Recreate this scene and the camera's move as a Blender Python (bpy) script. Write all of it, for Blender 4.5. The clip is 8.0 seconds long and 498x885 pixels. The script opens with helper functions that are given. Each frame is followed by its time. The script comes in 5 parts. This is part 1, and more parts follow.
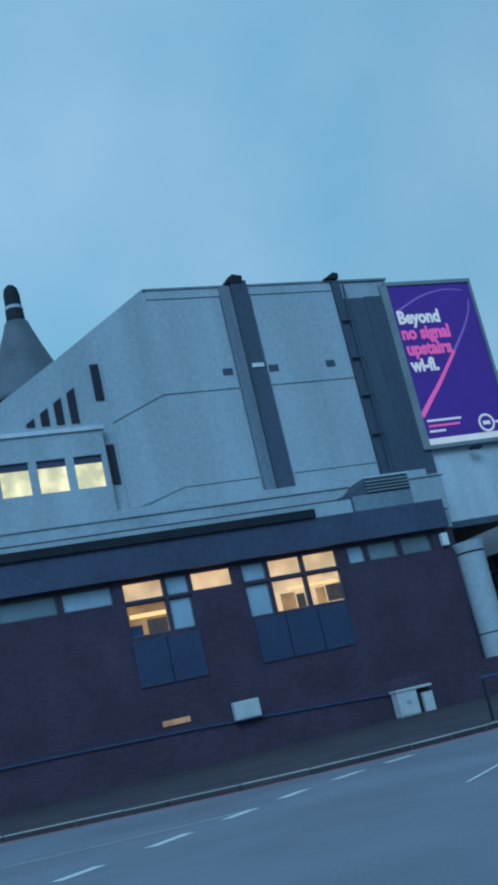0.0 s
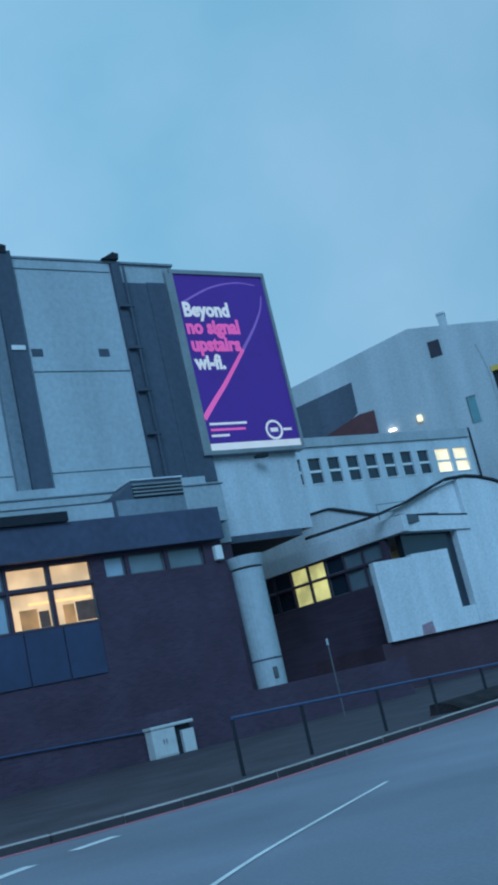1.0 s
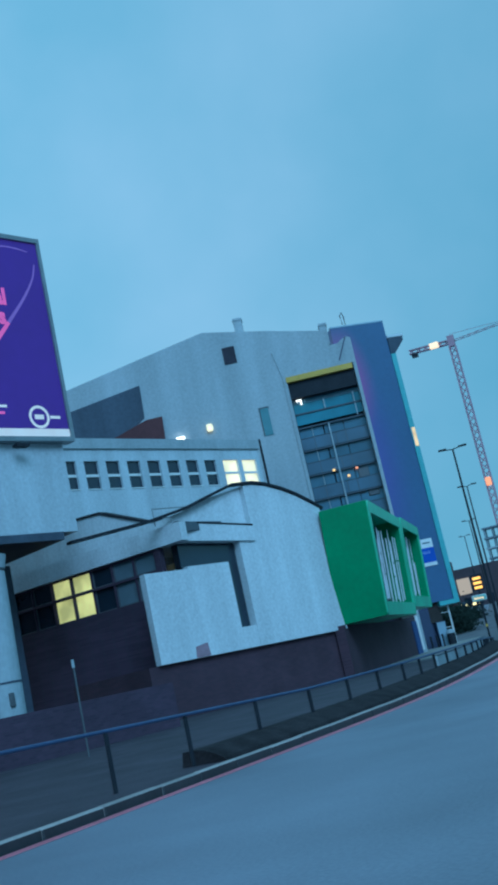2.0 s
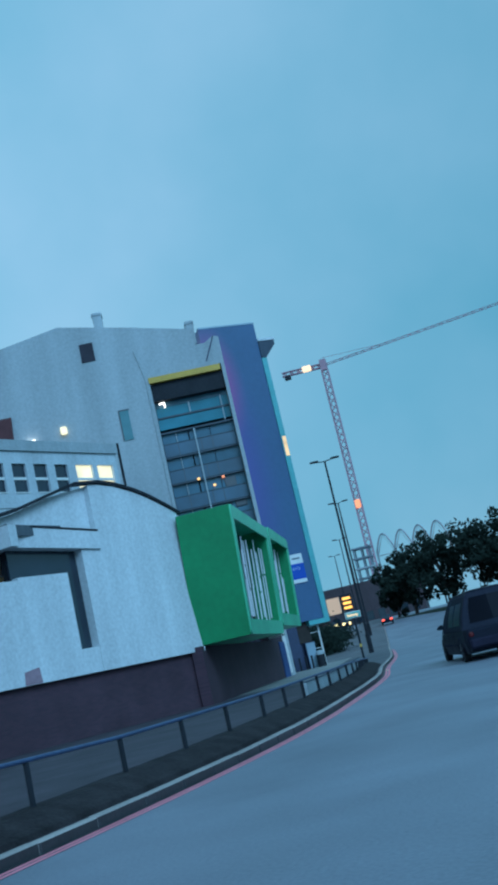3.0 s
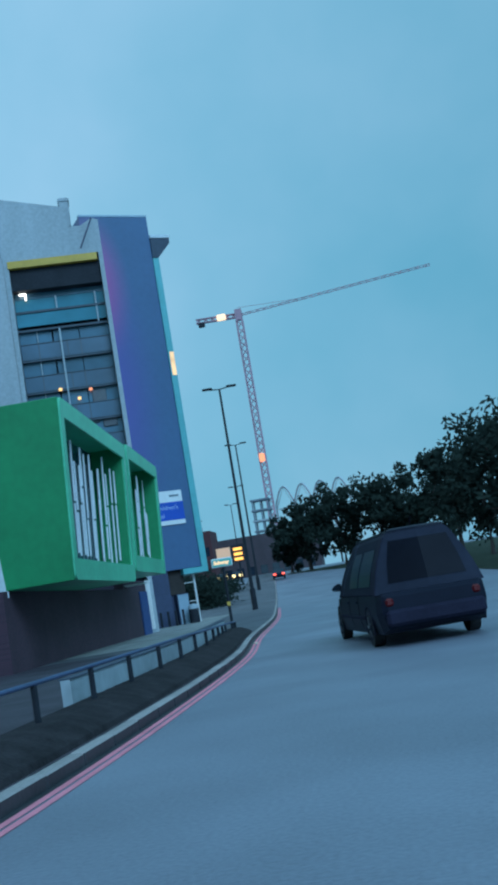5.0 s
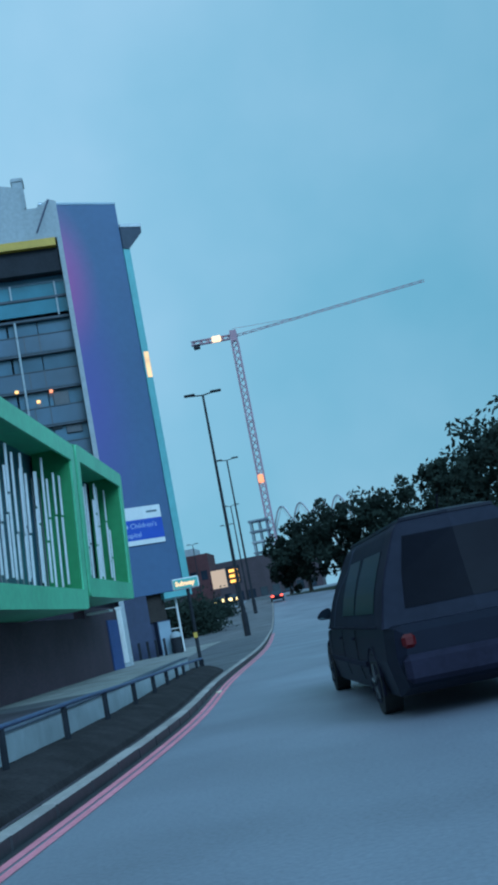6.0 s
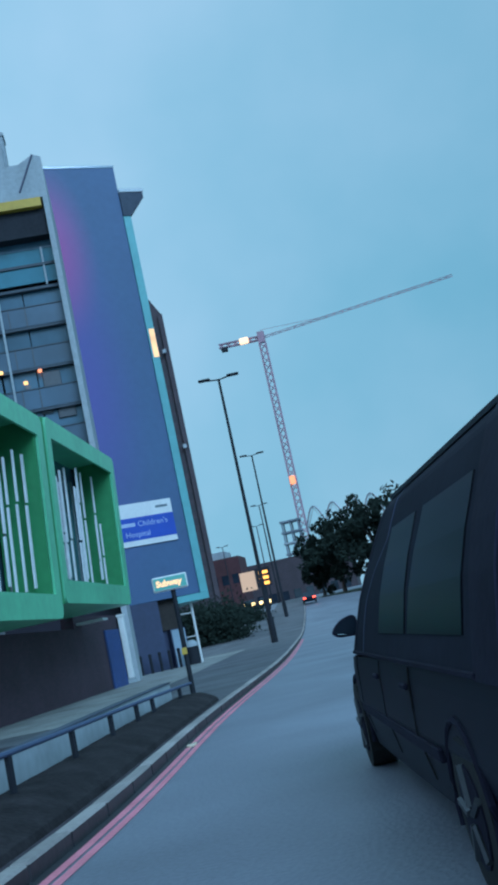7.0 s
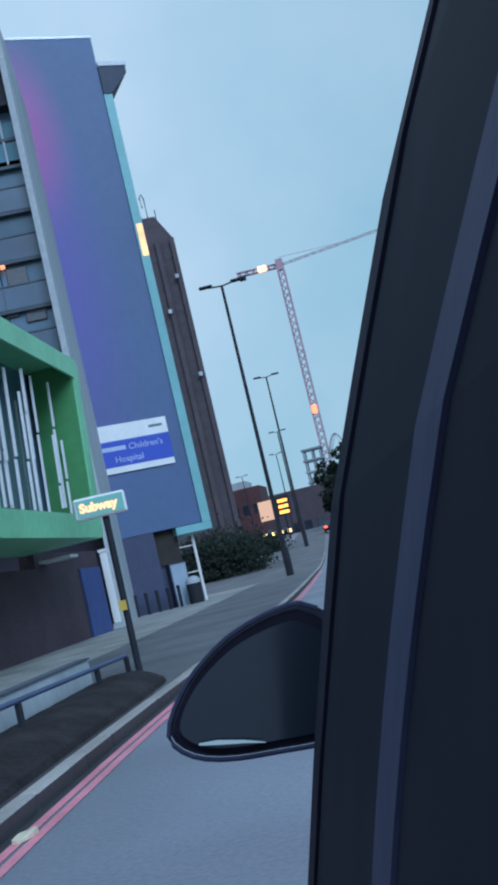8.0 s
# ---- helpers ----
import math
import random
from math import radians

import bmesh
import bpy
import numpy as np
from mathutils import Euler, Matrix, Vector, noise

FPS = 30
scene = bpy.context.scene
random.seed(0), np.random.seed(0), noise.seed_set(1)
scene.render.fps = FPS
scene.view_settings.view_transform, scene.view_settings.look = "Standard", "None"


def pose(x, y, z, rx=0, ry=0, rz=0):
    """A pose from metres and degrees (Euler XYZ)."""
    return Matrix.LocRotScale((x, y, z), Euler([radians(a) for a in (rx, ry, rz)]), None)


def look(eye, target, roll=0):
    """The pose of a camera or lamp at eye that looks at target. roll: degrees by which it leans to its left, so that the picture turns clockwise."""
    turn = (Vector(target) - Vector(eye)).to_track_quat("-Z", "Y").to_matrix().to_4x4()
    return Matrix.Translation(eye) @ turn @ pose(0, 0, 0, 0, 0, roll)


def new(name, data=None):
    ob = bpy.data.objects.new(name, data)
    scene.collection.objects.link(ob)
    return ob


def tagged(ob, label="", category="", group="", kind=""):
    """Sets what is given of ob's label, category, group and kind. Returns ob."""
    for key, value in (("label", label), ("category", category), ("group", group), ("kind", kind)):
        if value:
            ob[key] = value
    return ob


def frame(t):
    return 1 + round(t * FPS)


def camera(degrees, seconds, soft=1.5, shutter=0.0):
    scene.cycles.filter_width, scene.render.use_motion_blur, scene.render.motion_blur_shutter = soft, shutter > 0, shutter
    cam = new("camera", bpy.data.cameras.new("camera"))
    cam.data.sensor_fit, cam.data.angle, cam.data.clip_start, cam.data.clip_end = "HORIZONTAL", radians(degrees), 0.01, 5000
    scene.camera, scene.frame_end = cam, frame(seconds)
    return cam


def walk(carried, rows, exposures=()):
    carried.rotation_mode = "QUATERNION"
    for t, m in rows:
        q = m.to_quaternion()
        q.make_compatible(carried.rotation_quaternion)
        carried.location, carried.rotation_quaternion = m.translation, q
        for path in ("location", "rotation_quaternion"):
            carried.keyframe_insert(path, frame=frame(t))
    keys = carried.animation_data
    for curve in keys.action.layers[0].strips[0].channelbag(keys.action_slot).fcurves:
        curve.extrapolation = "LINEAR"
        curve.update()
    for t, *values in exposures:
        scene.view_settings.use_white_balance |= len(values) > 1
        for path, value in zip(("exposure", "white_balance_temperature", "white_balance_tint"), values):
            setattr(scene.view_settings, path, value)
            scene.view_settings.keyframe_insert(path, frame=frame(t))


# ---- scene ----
cam = camera(26.7, 8.0, soft=3.7)
PATH = [
    (0, 6.594, -36.559, 1.190, 104.91, 12.66, 43.80),
    (0.5, 5.247, -33.808, 1.190, 104.51, 13.10, 38.39),
    (1, 3.964, -31.057, 1.190, 103.86, 12.77, 32.40),
    (1.5, 2.884, -28.215, 1.190, 103.53, 12.59, 25.64),
    (2, 1.979, -25.331, 1.190, 102.51, 12.23, 20.52),
    (2.2, 1.663, -24.175, 1.190, 102.08, 12.20, 19.08),
    (3.3, 0.737, -17.683, 1.190, 102.17, 12.92, 11.34),
    (3.5, 0.638, -16.499, 1.190, 102.19, 12.78, 10.10),
    (4, 0.447, -13.494, 1.190, 102.80, 12.04, 8.32),
    (4.5, 0.311, -10.434, 1.190, 99.40, 11.46, 7.74),
    (4.7, 0.239, -9.178, 1.190, 98.24, 10.23, 7.59),
    (5.8, 0.118, -1.329, 1.190, 99.33, 8.86, 7.68),
    (6, 0.053, 0.033, 1.190, 99.58, 10.85, 7.77),
    (6.5, -0.042, 3.397, 1.190, 99.37, 12.32, 8.93),
    (7, -0.251, 6.757, 1.190, 100.14, 12.11, 9.76),
    (7.5, -0.389, 10.134, 1.190, 98.33, 11.91, 10.09),
    (8, -0.659, 13.647, 1.190, 96.69, 13.26, 11.19),
]
walk(cam, [(t, pose(x, y, z, rx, ry, rz)) for t, x, y, z, rx, ry, rz in PATH],
     exposures=[(0.0, -0.07, 5950, 11), (0.5, 0.08, 6150, 14), (1.0, 0.07, 5950, 10), (1.5, 0.09, 5800, 6), (2.0, 0.09, 5450, 0), (3.5, 0.24, 6000, 6), (4.5, 0.25, 6000, 6),
                (6.0, 0.38, 6250, 9), (7.0, 0.42, 6400, 14), (7.5, 0.48, 6650, 17), (8.0, 0.62, 7400, 30)])

# ---- world and light: overcast dusk ----
world = bpy.data.worlds.new("dusk")
scene.world = world
world.use_nodes = True
wn, wl = world.node_tree.nodes, world.node_tree.links
wn.clear()
w_out = wn.new("ShaderNodeOutputWorld")
w_bg = wn.new("ShaderNodeBackground")
w_sky = wn.new("ShaderNodeTexSky")
w_sky.sky_type = "NISHITA"
w_sky.sun_disc = False
w_sky.sun_elevation = radians(3)
w_sky.sun_rotation = radians(250)
w_scale = wn.new("ShaderNodeVectorMath")
w_scale.operation = "SCALE"
w_scale.inputs["Scale"].default_value = 0.12
wl.new(w_sky.outputs[0], w_scale.inputs[0])
w_coord = wn.new("ShaderNodeTexCoord")
w_noise = wn.new("ShaderNodeTexNoise")
w_noise.inputs["Scale"].default_value = 2.4
w_noise.inputs["Detail"].default_value = 5
wl.new(w_coord.outputs["Generated"], w_noise.inputs["Vector"])
w_ramp = wn.new("ShaderNodeValToRGB")
w_ramp.color_ramp.elements[0].position = 0.3
w_ramp.color_ramp.elements[0].color = (0.150, 0.425, 0.585, 1)
w_ramp.color_ramp.elements[1].position = 0.72
w_ramp.color_ramp.elements[1].color = (0.335, 0.56, 0.735, 1)
wl.new(w_noise.outputs["Fac"], w_ramp.inputs[0])
w_mix = wn.new("ShaderNodeMix")
w_mix.data_type = "RGBA"
w_mix.inputs["Factor"].default_value = 0.88
wl.new(w_scale.outputs[0], w_mix.inputs["A"])
wl.new(w_ramp.outputs[0], w_mix.inputs["B"])
# tinted to suit the camera's views: paler, warmer to the west, deeper turquoise north-east
w_side = wn.new("ShaderNodeVectorMath")
w_side.operation = "DOT_PRODUCT"
w_side.inputs[1].default_value = (-math.sin(radians(95)), math.cos(radians(95)), 0.12)
wl.new(w_coord.outputs["Generated"], w_side.inputs[0])
w_range = wn.new("ShaderNodeMapRange")
w_range.inputs["From Min"].default_value, w_range.inputs["From Max"].default_value = -0.2, 0.85
wl.new(w_side.outputs["Value"], w_range.inputs["Value"])
w_tint = wn.new("ShaderNodeMix")
w_tint.data_type = "RGBA"
w_tint.inputs["A"].default_value, w_tint.inputs["B"].default_value = (0.69, 0.80, 0.83, 1), (1.46, 1.28, 1.27, 1)
wl.new(w_range.outputs[0], w_tint.inputs["Factor"])
w_mul = wn.new("ShaderNodeMix")
w_mul.data_type, w_mul.blend_type = "RGBA", "MULTIPLY"
w_mul.inputs["Factor"].default_value = 1.0
wl.new(w_mix.outputs["Result"], w_mul.inputs["A"])
wl.new(w_tint.outputs["Result"], w_mul.inputs["B"])
wl.new(w_mul.outputs["Result"], w_bg.inputs["Color"])
w_bg.inputs["Strength"].default_value = 1.0
wl.new(w_bg.outputs[0], w_out.inputs[0])

# lamp added as a stand-in for overcast sky, brightens facades facing the camera
sky_fill = new("sky_fill", bpy.data.lights.new("sky_fill", "SUN"))
sky_fill.data.energy = 1.6
sky_fill.data.angle = radians(30)
sky_fill.data.color = (0.40, 0.675, 1.0)
sky_fill.matrix_world = look((40, -60, 60), (-15, 20, 0))


# ---- materials ----
def mat(name, color, rough=0.8, var=0.25, grain=6.0, patch=0.35, bump=0.25, metal=0.0,
        tint=None, random_tint=0.0, streaks=False, spec=0.5):
    """A surface with fine grain, larger stains and relief, in metres."""
    m = bpy.data.materials.new(name)
    m.use_nodes = True
    n, l = m.node_tree.nodes, m.node_tree.links
    b = n["Principled BSDF"]
    co = n.new("ShaderNodeTexCoord")
    geo = n.new("ShaderNodeNewGeometry")
    a = n.new("ShaderNodeTexNoise")
    a.inputs["Scale"].default_value = grain
    a.inputs["Detail"].default_value = 6
    p = n.new("ShaderNodeTexNoise")
    p.inputs["Scale"].default_value = patch
    p.inputs["Detail"].default_value = 4
    l.new(geo.outputs["Position"], a.inputs["Vector"])
    mp = n.new("ShaderNodeMapping")
    mp.inputs["Scale"].default_value = (1.6, 1.6, 0.18) if streaks else (1, 1, 1)
    l.new(geo.outputs["Position"], mp.inputs["Vector"])
    l.new(mp.outputs[0], p.inputs["Vector"])
    dark = tuple(c * (1 - var) for c in color) + (1,)
    lite = tuple(min(1, c * (1 + var)) for c in (tint or color)) + (1,)
    r1 = n.new("ShaderNodeMix")
    r1.data_type = "RGBA"
    r1.inputs["A"].default_value, r1.inputs["B"].default_value = dark, lite
    add = n.new("ShaderNodeMath")
    add.operation = "MULTIPLY_ADD"
    add.inputs[1].default_value = 0.4
    l.new(a.outputs["Fac"], add.inputs[0])
    sc = n.new("ShaderNodeMath")
    sc.operation = "MULTIPLY"
    sc.inputs[1].default_value = 0.6
    l.new(p.outputs["Fac"], sc.inputs[0])
    l.new(sc.outputs[0], add.inputs[2])
    mr = n.new("ShaderNodeMapRange")
    mr.inputs["From Min"].default_value, mr.inputs["From Max"].default_value = 0.33, 0.67
    l.new(add.outputs[0], mr.inputs["Value"])
    l.new(mr.outputs[0], r1.inputs["Factor"])
    col = r1.outputs["Result"]
    if random_tint:
        oi = n.new("ShaderNodeObjectInfo")
        hs = n.new("ShaderNodeHueSaturation")
        m2 = n.new("ShaderNodeMapRange")
        m2.inputs["To Min"].default_value, m2.inputs["To Max"].default_value = 1 - random_tint, 1 + random_tint
        l.new(oi.outputs["Random"], m2.inputs["Value"])
        l.new(m2.outputs[0], hs.inputs["Value"])
        l.new(col, hs.inputs["Color"])
        col = hs.outputs[0]
    l.new(col, b.inputs["Base Color"])
    b.inputs["Roughness"].default_value = rough
    b.inputs["Metallic"].default_value = metal
    b.inputs["Specular IOR Level"].default_value = spec
    if bump:
        bp = n.new("ShaderNodeBump")
        bp.inputs["Strength"].default_value = bump
        bp.inputs["Distance"].default_value = 0.02
        l.new(a.outputs["Fac"], bp.inputs["Height"])
        l.new(bp.outputs[0], b.inputs["Normal"])
    return m


def glow(name, color, strength, soft_var=0.0, scale=1.0):
    m = bpy.data.materials.new(name)
    m.use_nodes = True
    n, l = m.node_tree.nodes, m.node_tree.links
    b = n["Principled BSDF"]
    b.inputs["Base Color"].default_value = (*[c * 0.5 for c in color], 1)
    b.inputs["Emission Color"].default_value = (*color, 1)
    b.inputs["Emission Strength"].default_value = strength
    if soft_var:
        geo = n.new("ShaderNodeNewGeometry")
        a = n.new("ShaderNodeTexNoise")
        a.inputs["Scale"].default_value = scale
        l.new(geo.outputs["Position"], a.inputs["Vector"])
        mr = n.new("ShaderNodeMapRange")
        mr.inputs["From Min"].default_value, mr.inputs["From Max"].default_value = 0.35, 0.65
        mr.inputs["To Min"].default_value = strength * (1 - soft_var)
        mr.inputs["To Max"].default_value = strength * (1 + soft_var)
        l.new(a.outputs["Fac"], mr.inputs["Value"])
        l.new(mr.outputs[0], b.inputs["Emission Strength"])
    return m


def lit_print(name, color, shine, strength):
    """Poster print taken as backlit: a slight glow added to its colours."""
    m = mat(name, color, 0.45, 0.10, 2, 0.25, 0.0)
    b = m.node_tree.nodes["Principled BSDF"]
    b.inputs["Emission Color"].default_value = (*shine, 1)
    b.inputs["Emission Strength"].default_value = strength
    return m


def brick_mat(name, c1, c2, mortar, d=(1, 0)):
    """Brick courses along a wall of direction d."""
    m = bpy.data.materials.new(name)
    m.use_nodes = True
    n, l = m.node_tree.nodes, m.node_tree.links
    b = n["Principled BSDF"]
    geo = n.new("ShaderNodeNewGeometry")
    dot = n.new("ShaderNodeVectorMath")
    dot.operation = "DOT_PRODUCT"
    dot.inputs[1].default_value = (d[0], d[1], 0)
    sep = n.new("ShaderNodeSeparateXYZ")
    com = n.new("ShaderNodeCombineXYZ")
    l.new(geo.outputs["Position"], dot.inputs[0])
    l.new(geo.outputs["Position"], sep.inputs[0])
    l.new(dot.outputs["Value"], com.inputs[0])
    l.new(sep.outputs[2], com.inputs[1])
    t = n.new("ShaderNodeTexBrick")
    t.inputs["Scale"].default_value = 1.0
    t.inputs["Brick Width"].default_value = 0.225
    t.inputs["Row Height"].default_value = 0.075
    t.inputs["Mortar Size"].default_value = 0.008
    t.inputs["Color1"].default_value = (*c1, 1)
    t.inputs["Color2"].default_value = (*c2, 1)
    t.inputs["Mortar"].default_value = (*mortar, 1)
    l.new(com.outputs[0], t.inputs["Vector"])
    p = n.new("ShaderNodeTexNoise")
    p.inputs["Scale"].default_value = 0.7
    p.inputs["Detail"].default_value = 5
    l.new(geo.outputs["Position"], p.inputs["Vector"])
    mx = n.new("ShaderNodeMix")
    mx.data_type = "RGBA"
    mx.blend_type = "MULTIPLY"
    mx.inputs["Factor"].default_value = 0.6
    l.new(t.outputs["Color"], mx.inputs["A"])
    l.new(p.outputs["Fac"], mx.inputs["B"])
    l.new(mx.outputs["Result"], b.inputs["Base Color"])
    bp = n.new("ShaderNodeBump")
    bp.inputs["Strength"].default_value = 0.5
    bp.inputs["Distance"].default_value = 0.01
    l.new(t.outputs["Fac"], bp.inputs["Height"])
    bp.invert = True
    l.new(bp.outputs[0], b.inputs["Normal"])
    b.inputs["Roughness"].default_value = 0.85
    return m


def glass_mat(name, color, rough=0.08, var=0.3):
    m = mat(name, color, rough, var, 0.8, 0.3, 0.02, spec=0.8)
    return m


def cladding_mat():
    """Steel blue panels; violet below and the magenta sheen at one upper edge are put into the colour."""
    m = mat("blue_cladding", (0.056, 0.122, 0.236), 0.5, 0.10, 3, 0.2, 0.05)
    n, l = m.node_tree.nodes, m.node_tree.links
    b = n["Principled BSDF"]
    src = b.inputs["Base Color"].links[0].from_socket
    geo = n.new("ShaderNodeNewGeometry")
    for (px, pz, squash, reach, top, colour) in ((-14.9, 15.5, 0.30, 3.7, 0.72, (0.115, 0.08, 0.38, 1)), (-15.2, 22.8, 0.46, 2.7, 0.88, (0.52, 0.085, 0.32, 1))):
        sq = n.new("ShaderNodeVectorMath")
        sq.operation = "MULTIPLY"
        sq.inputs[1].default_value = (1.0, 1.0, squash)
        dist = n.new("ShaderNodeVectorMath")
        dist.operation = "DISTANCE"
        dist.inputs[1].default_value = (px, 57.9, pz * squash)
        mr = n.new("ShaderNodeMapRange")
        mr.inputs["From Min"].default_value, mr.inputs["From Max"].default_value = 0.0, reach
        mr.inputs["To Min"].default_value, mr.inputs["To Max"].default_value = top, 0.0
        mr.interpolation_type = "SMOOTHSTEP"
        mx = n.new("ShaderNodeMix")
        mx.data_type = "RGBA"
        mx.inputs["B"].default_value = colour
        l.new(geo.outputs["Position"], sq.inputs[0])
        l.new(sq.outputs[0], dist.inputs[0])
        l.new(dist.outputs["Value"], mr.inputs["Value"])
        l.new(mr.outputs[0], mx.inputs["Factor"])
        l.new(src, mx.inputs["A"])
        src = mx.outputs["Result"]
    l.new(src, b.inputs["Base Color"])
    return m


U = (0.4198, 0.9076)
M_concrete = mat("concrete", (0.385, 0.44, 0.465), 0.85, 0.2, 5, 0.3, 0.25, streaks=True)
M_concrete_mid = mat("mid_concrete", (0.20, 0.24, 0.275), 0.85, 0.25, 5, 0.4, 0.3, streaks=True)
M_concrete_dark = mat("dark_concrete", (0.072, 0.09, 0.122), 0.85, 0.25, 4, 0.4, 0.3, streaks=True)
M_pale = mat("pale_render", (0.64, 0.68, 0.70), 0.8, 0.22, 8, 0.45, 0.2, streaks=True)
M_office = mat("office_render", (0.54, 0.59, 0.62), 0.8, 0.22, 8, 0.45, 0.2, streaks=True)
M_grey = mat("grey_render", (0.39, 0.43, 0.45), 0.8, 0.2, 6, 0.35, 0.2, streaks=True)
M_brick = brick_mat("brown_brick", (0.112, 0.064, 0.108), (0.076, 0.046, 0.080), (0.085, 0.07, 0.098), U)
M_brick_y = brick_mat("brown_brick_street", (0.118, 0.056, 0.082), (0.088, 0.045, 0.068), (0.09, 0.068, 0.085), (0, 1))
M_fascia = mat("dark_fascia", (0.058, 0.068, 0.115), 0.6, 0.25, 4, 0.5, 0.1)
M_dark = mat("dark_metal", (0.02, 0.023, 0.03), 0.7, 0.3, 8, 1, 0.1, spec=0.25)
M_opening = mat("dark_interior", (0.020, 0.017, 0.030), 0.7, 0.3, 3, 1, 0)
M_frame = mat("window_frame", (0.10, 0.11, 0.12), 0.5, 0.2, 8, 1, 0.05)
M_slab_edge = mat("dull_slab_edge", (0.055, 0.075, 0.095), 0.6, 0.25, 8, 1, 0.05)
M_bluepanel = mat("blue_panel", (0.036, 0.05, 0.102), 0.5, 0.2, 4, 0.6, 0.05)
M_glass = glass_mat("grey_glass", (0.16, 0.21, 0.24))
# pale because the sky's reflection in the panes is put into the colour
M_glass_sky = glass_mat("pale_glass", (0.34, 0.44, 0.52))
M_glass_dark = glass_mat("dark_glass", (0.02, 0.03, 0.045))
M_bay_glass = glass_mat("bay_glass", (0.075, 0.16, 0.225), 0.2)
M_bal_glass = glass_mat("balcony_glass", (0.055, 0.11, 0.165), 0.3)
M_glass_teal = glass_mat("teal_glass", (0.055, 0.215, 0.275))
M_glass_side = glass_mat("dull_teal_glass", (0.11, 0.235, 0.26))
M_warm = glow("warm_window", (0.96, 0.60, 0.30), 0.70, 0.25, 1.3)
M_warm_low = glow("warm_room", (0.75, 0.36, 0.13), 0.35, 0.6, 1.1)
M_yellow_win = glow("yellow_window", (0.85, 0.78, 0.28), 0.6, 0.35, 1.0)
M_wing_win = glow("curtained_window", (0.97, 0.84, 0.46), 0.78, 0.35, 1.4)
M_cream_win = glow("cream_window", (1.0, 0.87, 0.56), 0.85, 0.2, 0.8)
M_lamp_white = glow("white_lamp", (1.0, 0.95, 0.85), 3.0)
M_lamp_warm = glow("warm_lamp", (1.0, 0.58, 0.20), 1.25)
M_headlight = glow("yellow_headlight", (1.0, 0.74, 0.30), 2.4)
M_amber = glow("amber_light", (1.0, 0.46, 0.08), 1.7)
M_crane_lamp = glow("crane_lamp", (1.0, 0.68, 0.42), 1.1)
M_lamp_red = glow("red_lamp", (1.0, 0.10, 0.06), 2.5)
M_lamp_orange = glow("orange_lamp", (1.0, 0.34, 0.16), 1.0)
M_room_dark = mat("room_furniture", (0.20, 0.10, 0.07), 0.7, 0.3, 4, 1.5, 0)
M_slate = mat("slate", (0.10, 0.12, 0.14), 0.6, 0.25, 5, 0.5, 0.3)
M_copper = mat("green_copper", (0.04, 0.12, 0.08), 0.7, 0.2, 4, 0.5, 0.1)
M_yellow = mat("yellow_beam", (0.58, 0.36, 0.05), 0.5, 0.15, 4, 0.5, 0.05)
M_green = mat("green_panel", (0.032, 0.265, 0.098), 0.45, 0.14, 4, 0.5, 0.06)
# lit copy of the green panel, brighter for faces that catch the sky
M_green_lit = mat("green_panel_lit", (0.14, 0.58, 0.33), 0.4, 0.14, 4, 0.5, 0.05)
M_slat = mat("white_slat", (0.82, 0.84, 0.86), 0.5, 0.12, 6, 0.8, 0.05)
M_blue = cladding_mat()
M_turquoise = mat("turquoise_edge", (0.13, 0.43, 0.43), 0.45, 0.12, 3, 0.4, 0.05)
M_purple = lit_print("poster_purple", (0.062, 0.016, 0.235), (0.085, 0.035, 0.30), 0.16)
M_poster_white = lit_print("poster_white", (0.80, 0.77, 0.72), (1.0, 0.80, 0.72), 0.22)
M_poster_pink = lit_print("poster_pink", (0.92, 0.14, 0.42), (1.0, 0.12, 0.38), 0.30)
M_poster_lilac = lit_print("poster_lilac", (0.30, 0.15, 0.50), (0.45, 0.20, 0.60), 0.10)
M_steel = mat("galvanised_steel", (0.32, 0.34, 0.36), 0.45, 0.15, 10, 1, 0.05, metal=0.6)
M_white = mat("white_paint", (0.78, 0.78, 0.76), 0.5, 0.08, 8, 1, 0.05)
M_cabinet = mat("grey_white_paint", (0.55, 0.57, 0.56), 0.6, 0.12, 8, 1.5, 0.05)
M_signblue = mat("sign_blue", (0.01, 0.075, 0.46), 0.4, 0.08, 3, 1, 0)
M_letter = mat("pale_blue_letter", (0.42, 0.52, 0.72), 0.5, 0.1, 4, 1, 0)
M_gateblue = mat("gate_blue", (0.03, 0.075, 0.24), 0.5, 0.25, 6, 1, 0.1)
M_redbrick = mat("red_brick_far", (0.095, 0.035, 0.038), 0.85, 0.25, 2, 0.3, 0.1)
M_towerbrown = mat("brown_tower", (0.07, 0.052, 0.06), 0.8, 0.25, 2, 0.25, 0.1)
M_tower_window = mat("dull_tower_window", (0.045, 0.036, 0.043), 0.6, 0.2, 2, 0.3, 0.0)
M_asphalt = mat("asphalt", (0.205, 0.22, 0.265), 0.55, 0.28, 28, 0.35, 0.4)
M_paving = mat("paving", (0.13, 0.128, 0.14), 0.85, 0.42, 14, 0.5, 0.25)
M_flags = mat("pale_flags", (0.31, 0.30, 0.28), 0.9, 0.4, 9, 0.7, 0.3)
M_paving_dark = mat("dark_paving", (0.052, 0.040, 0.052), 0.8, 0.5, 16, 0.8, 0.35)
M_verge = mat("dull_grass", (0.045, 0.058, 0.04), 0.95, 0.4, 18, 0.5, 0.6, spec=0.1)
M_kerb = mat("kerb_stone", (0.37, 0.335, 0.315), 0.85, 0.18, 16, 1.2, 0.3, random_tint=0.15)
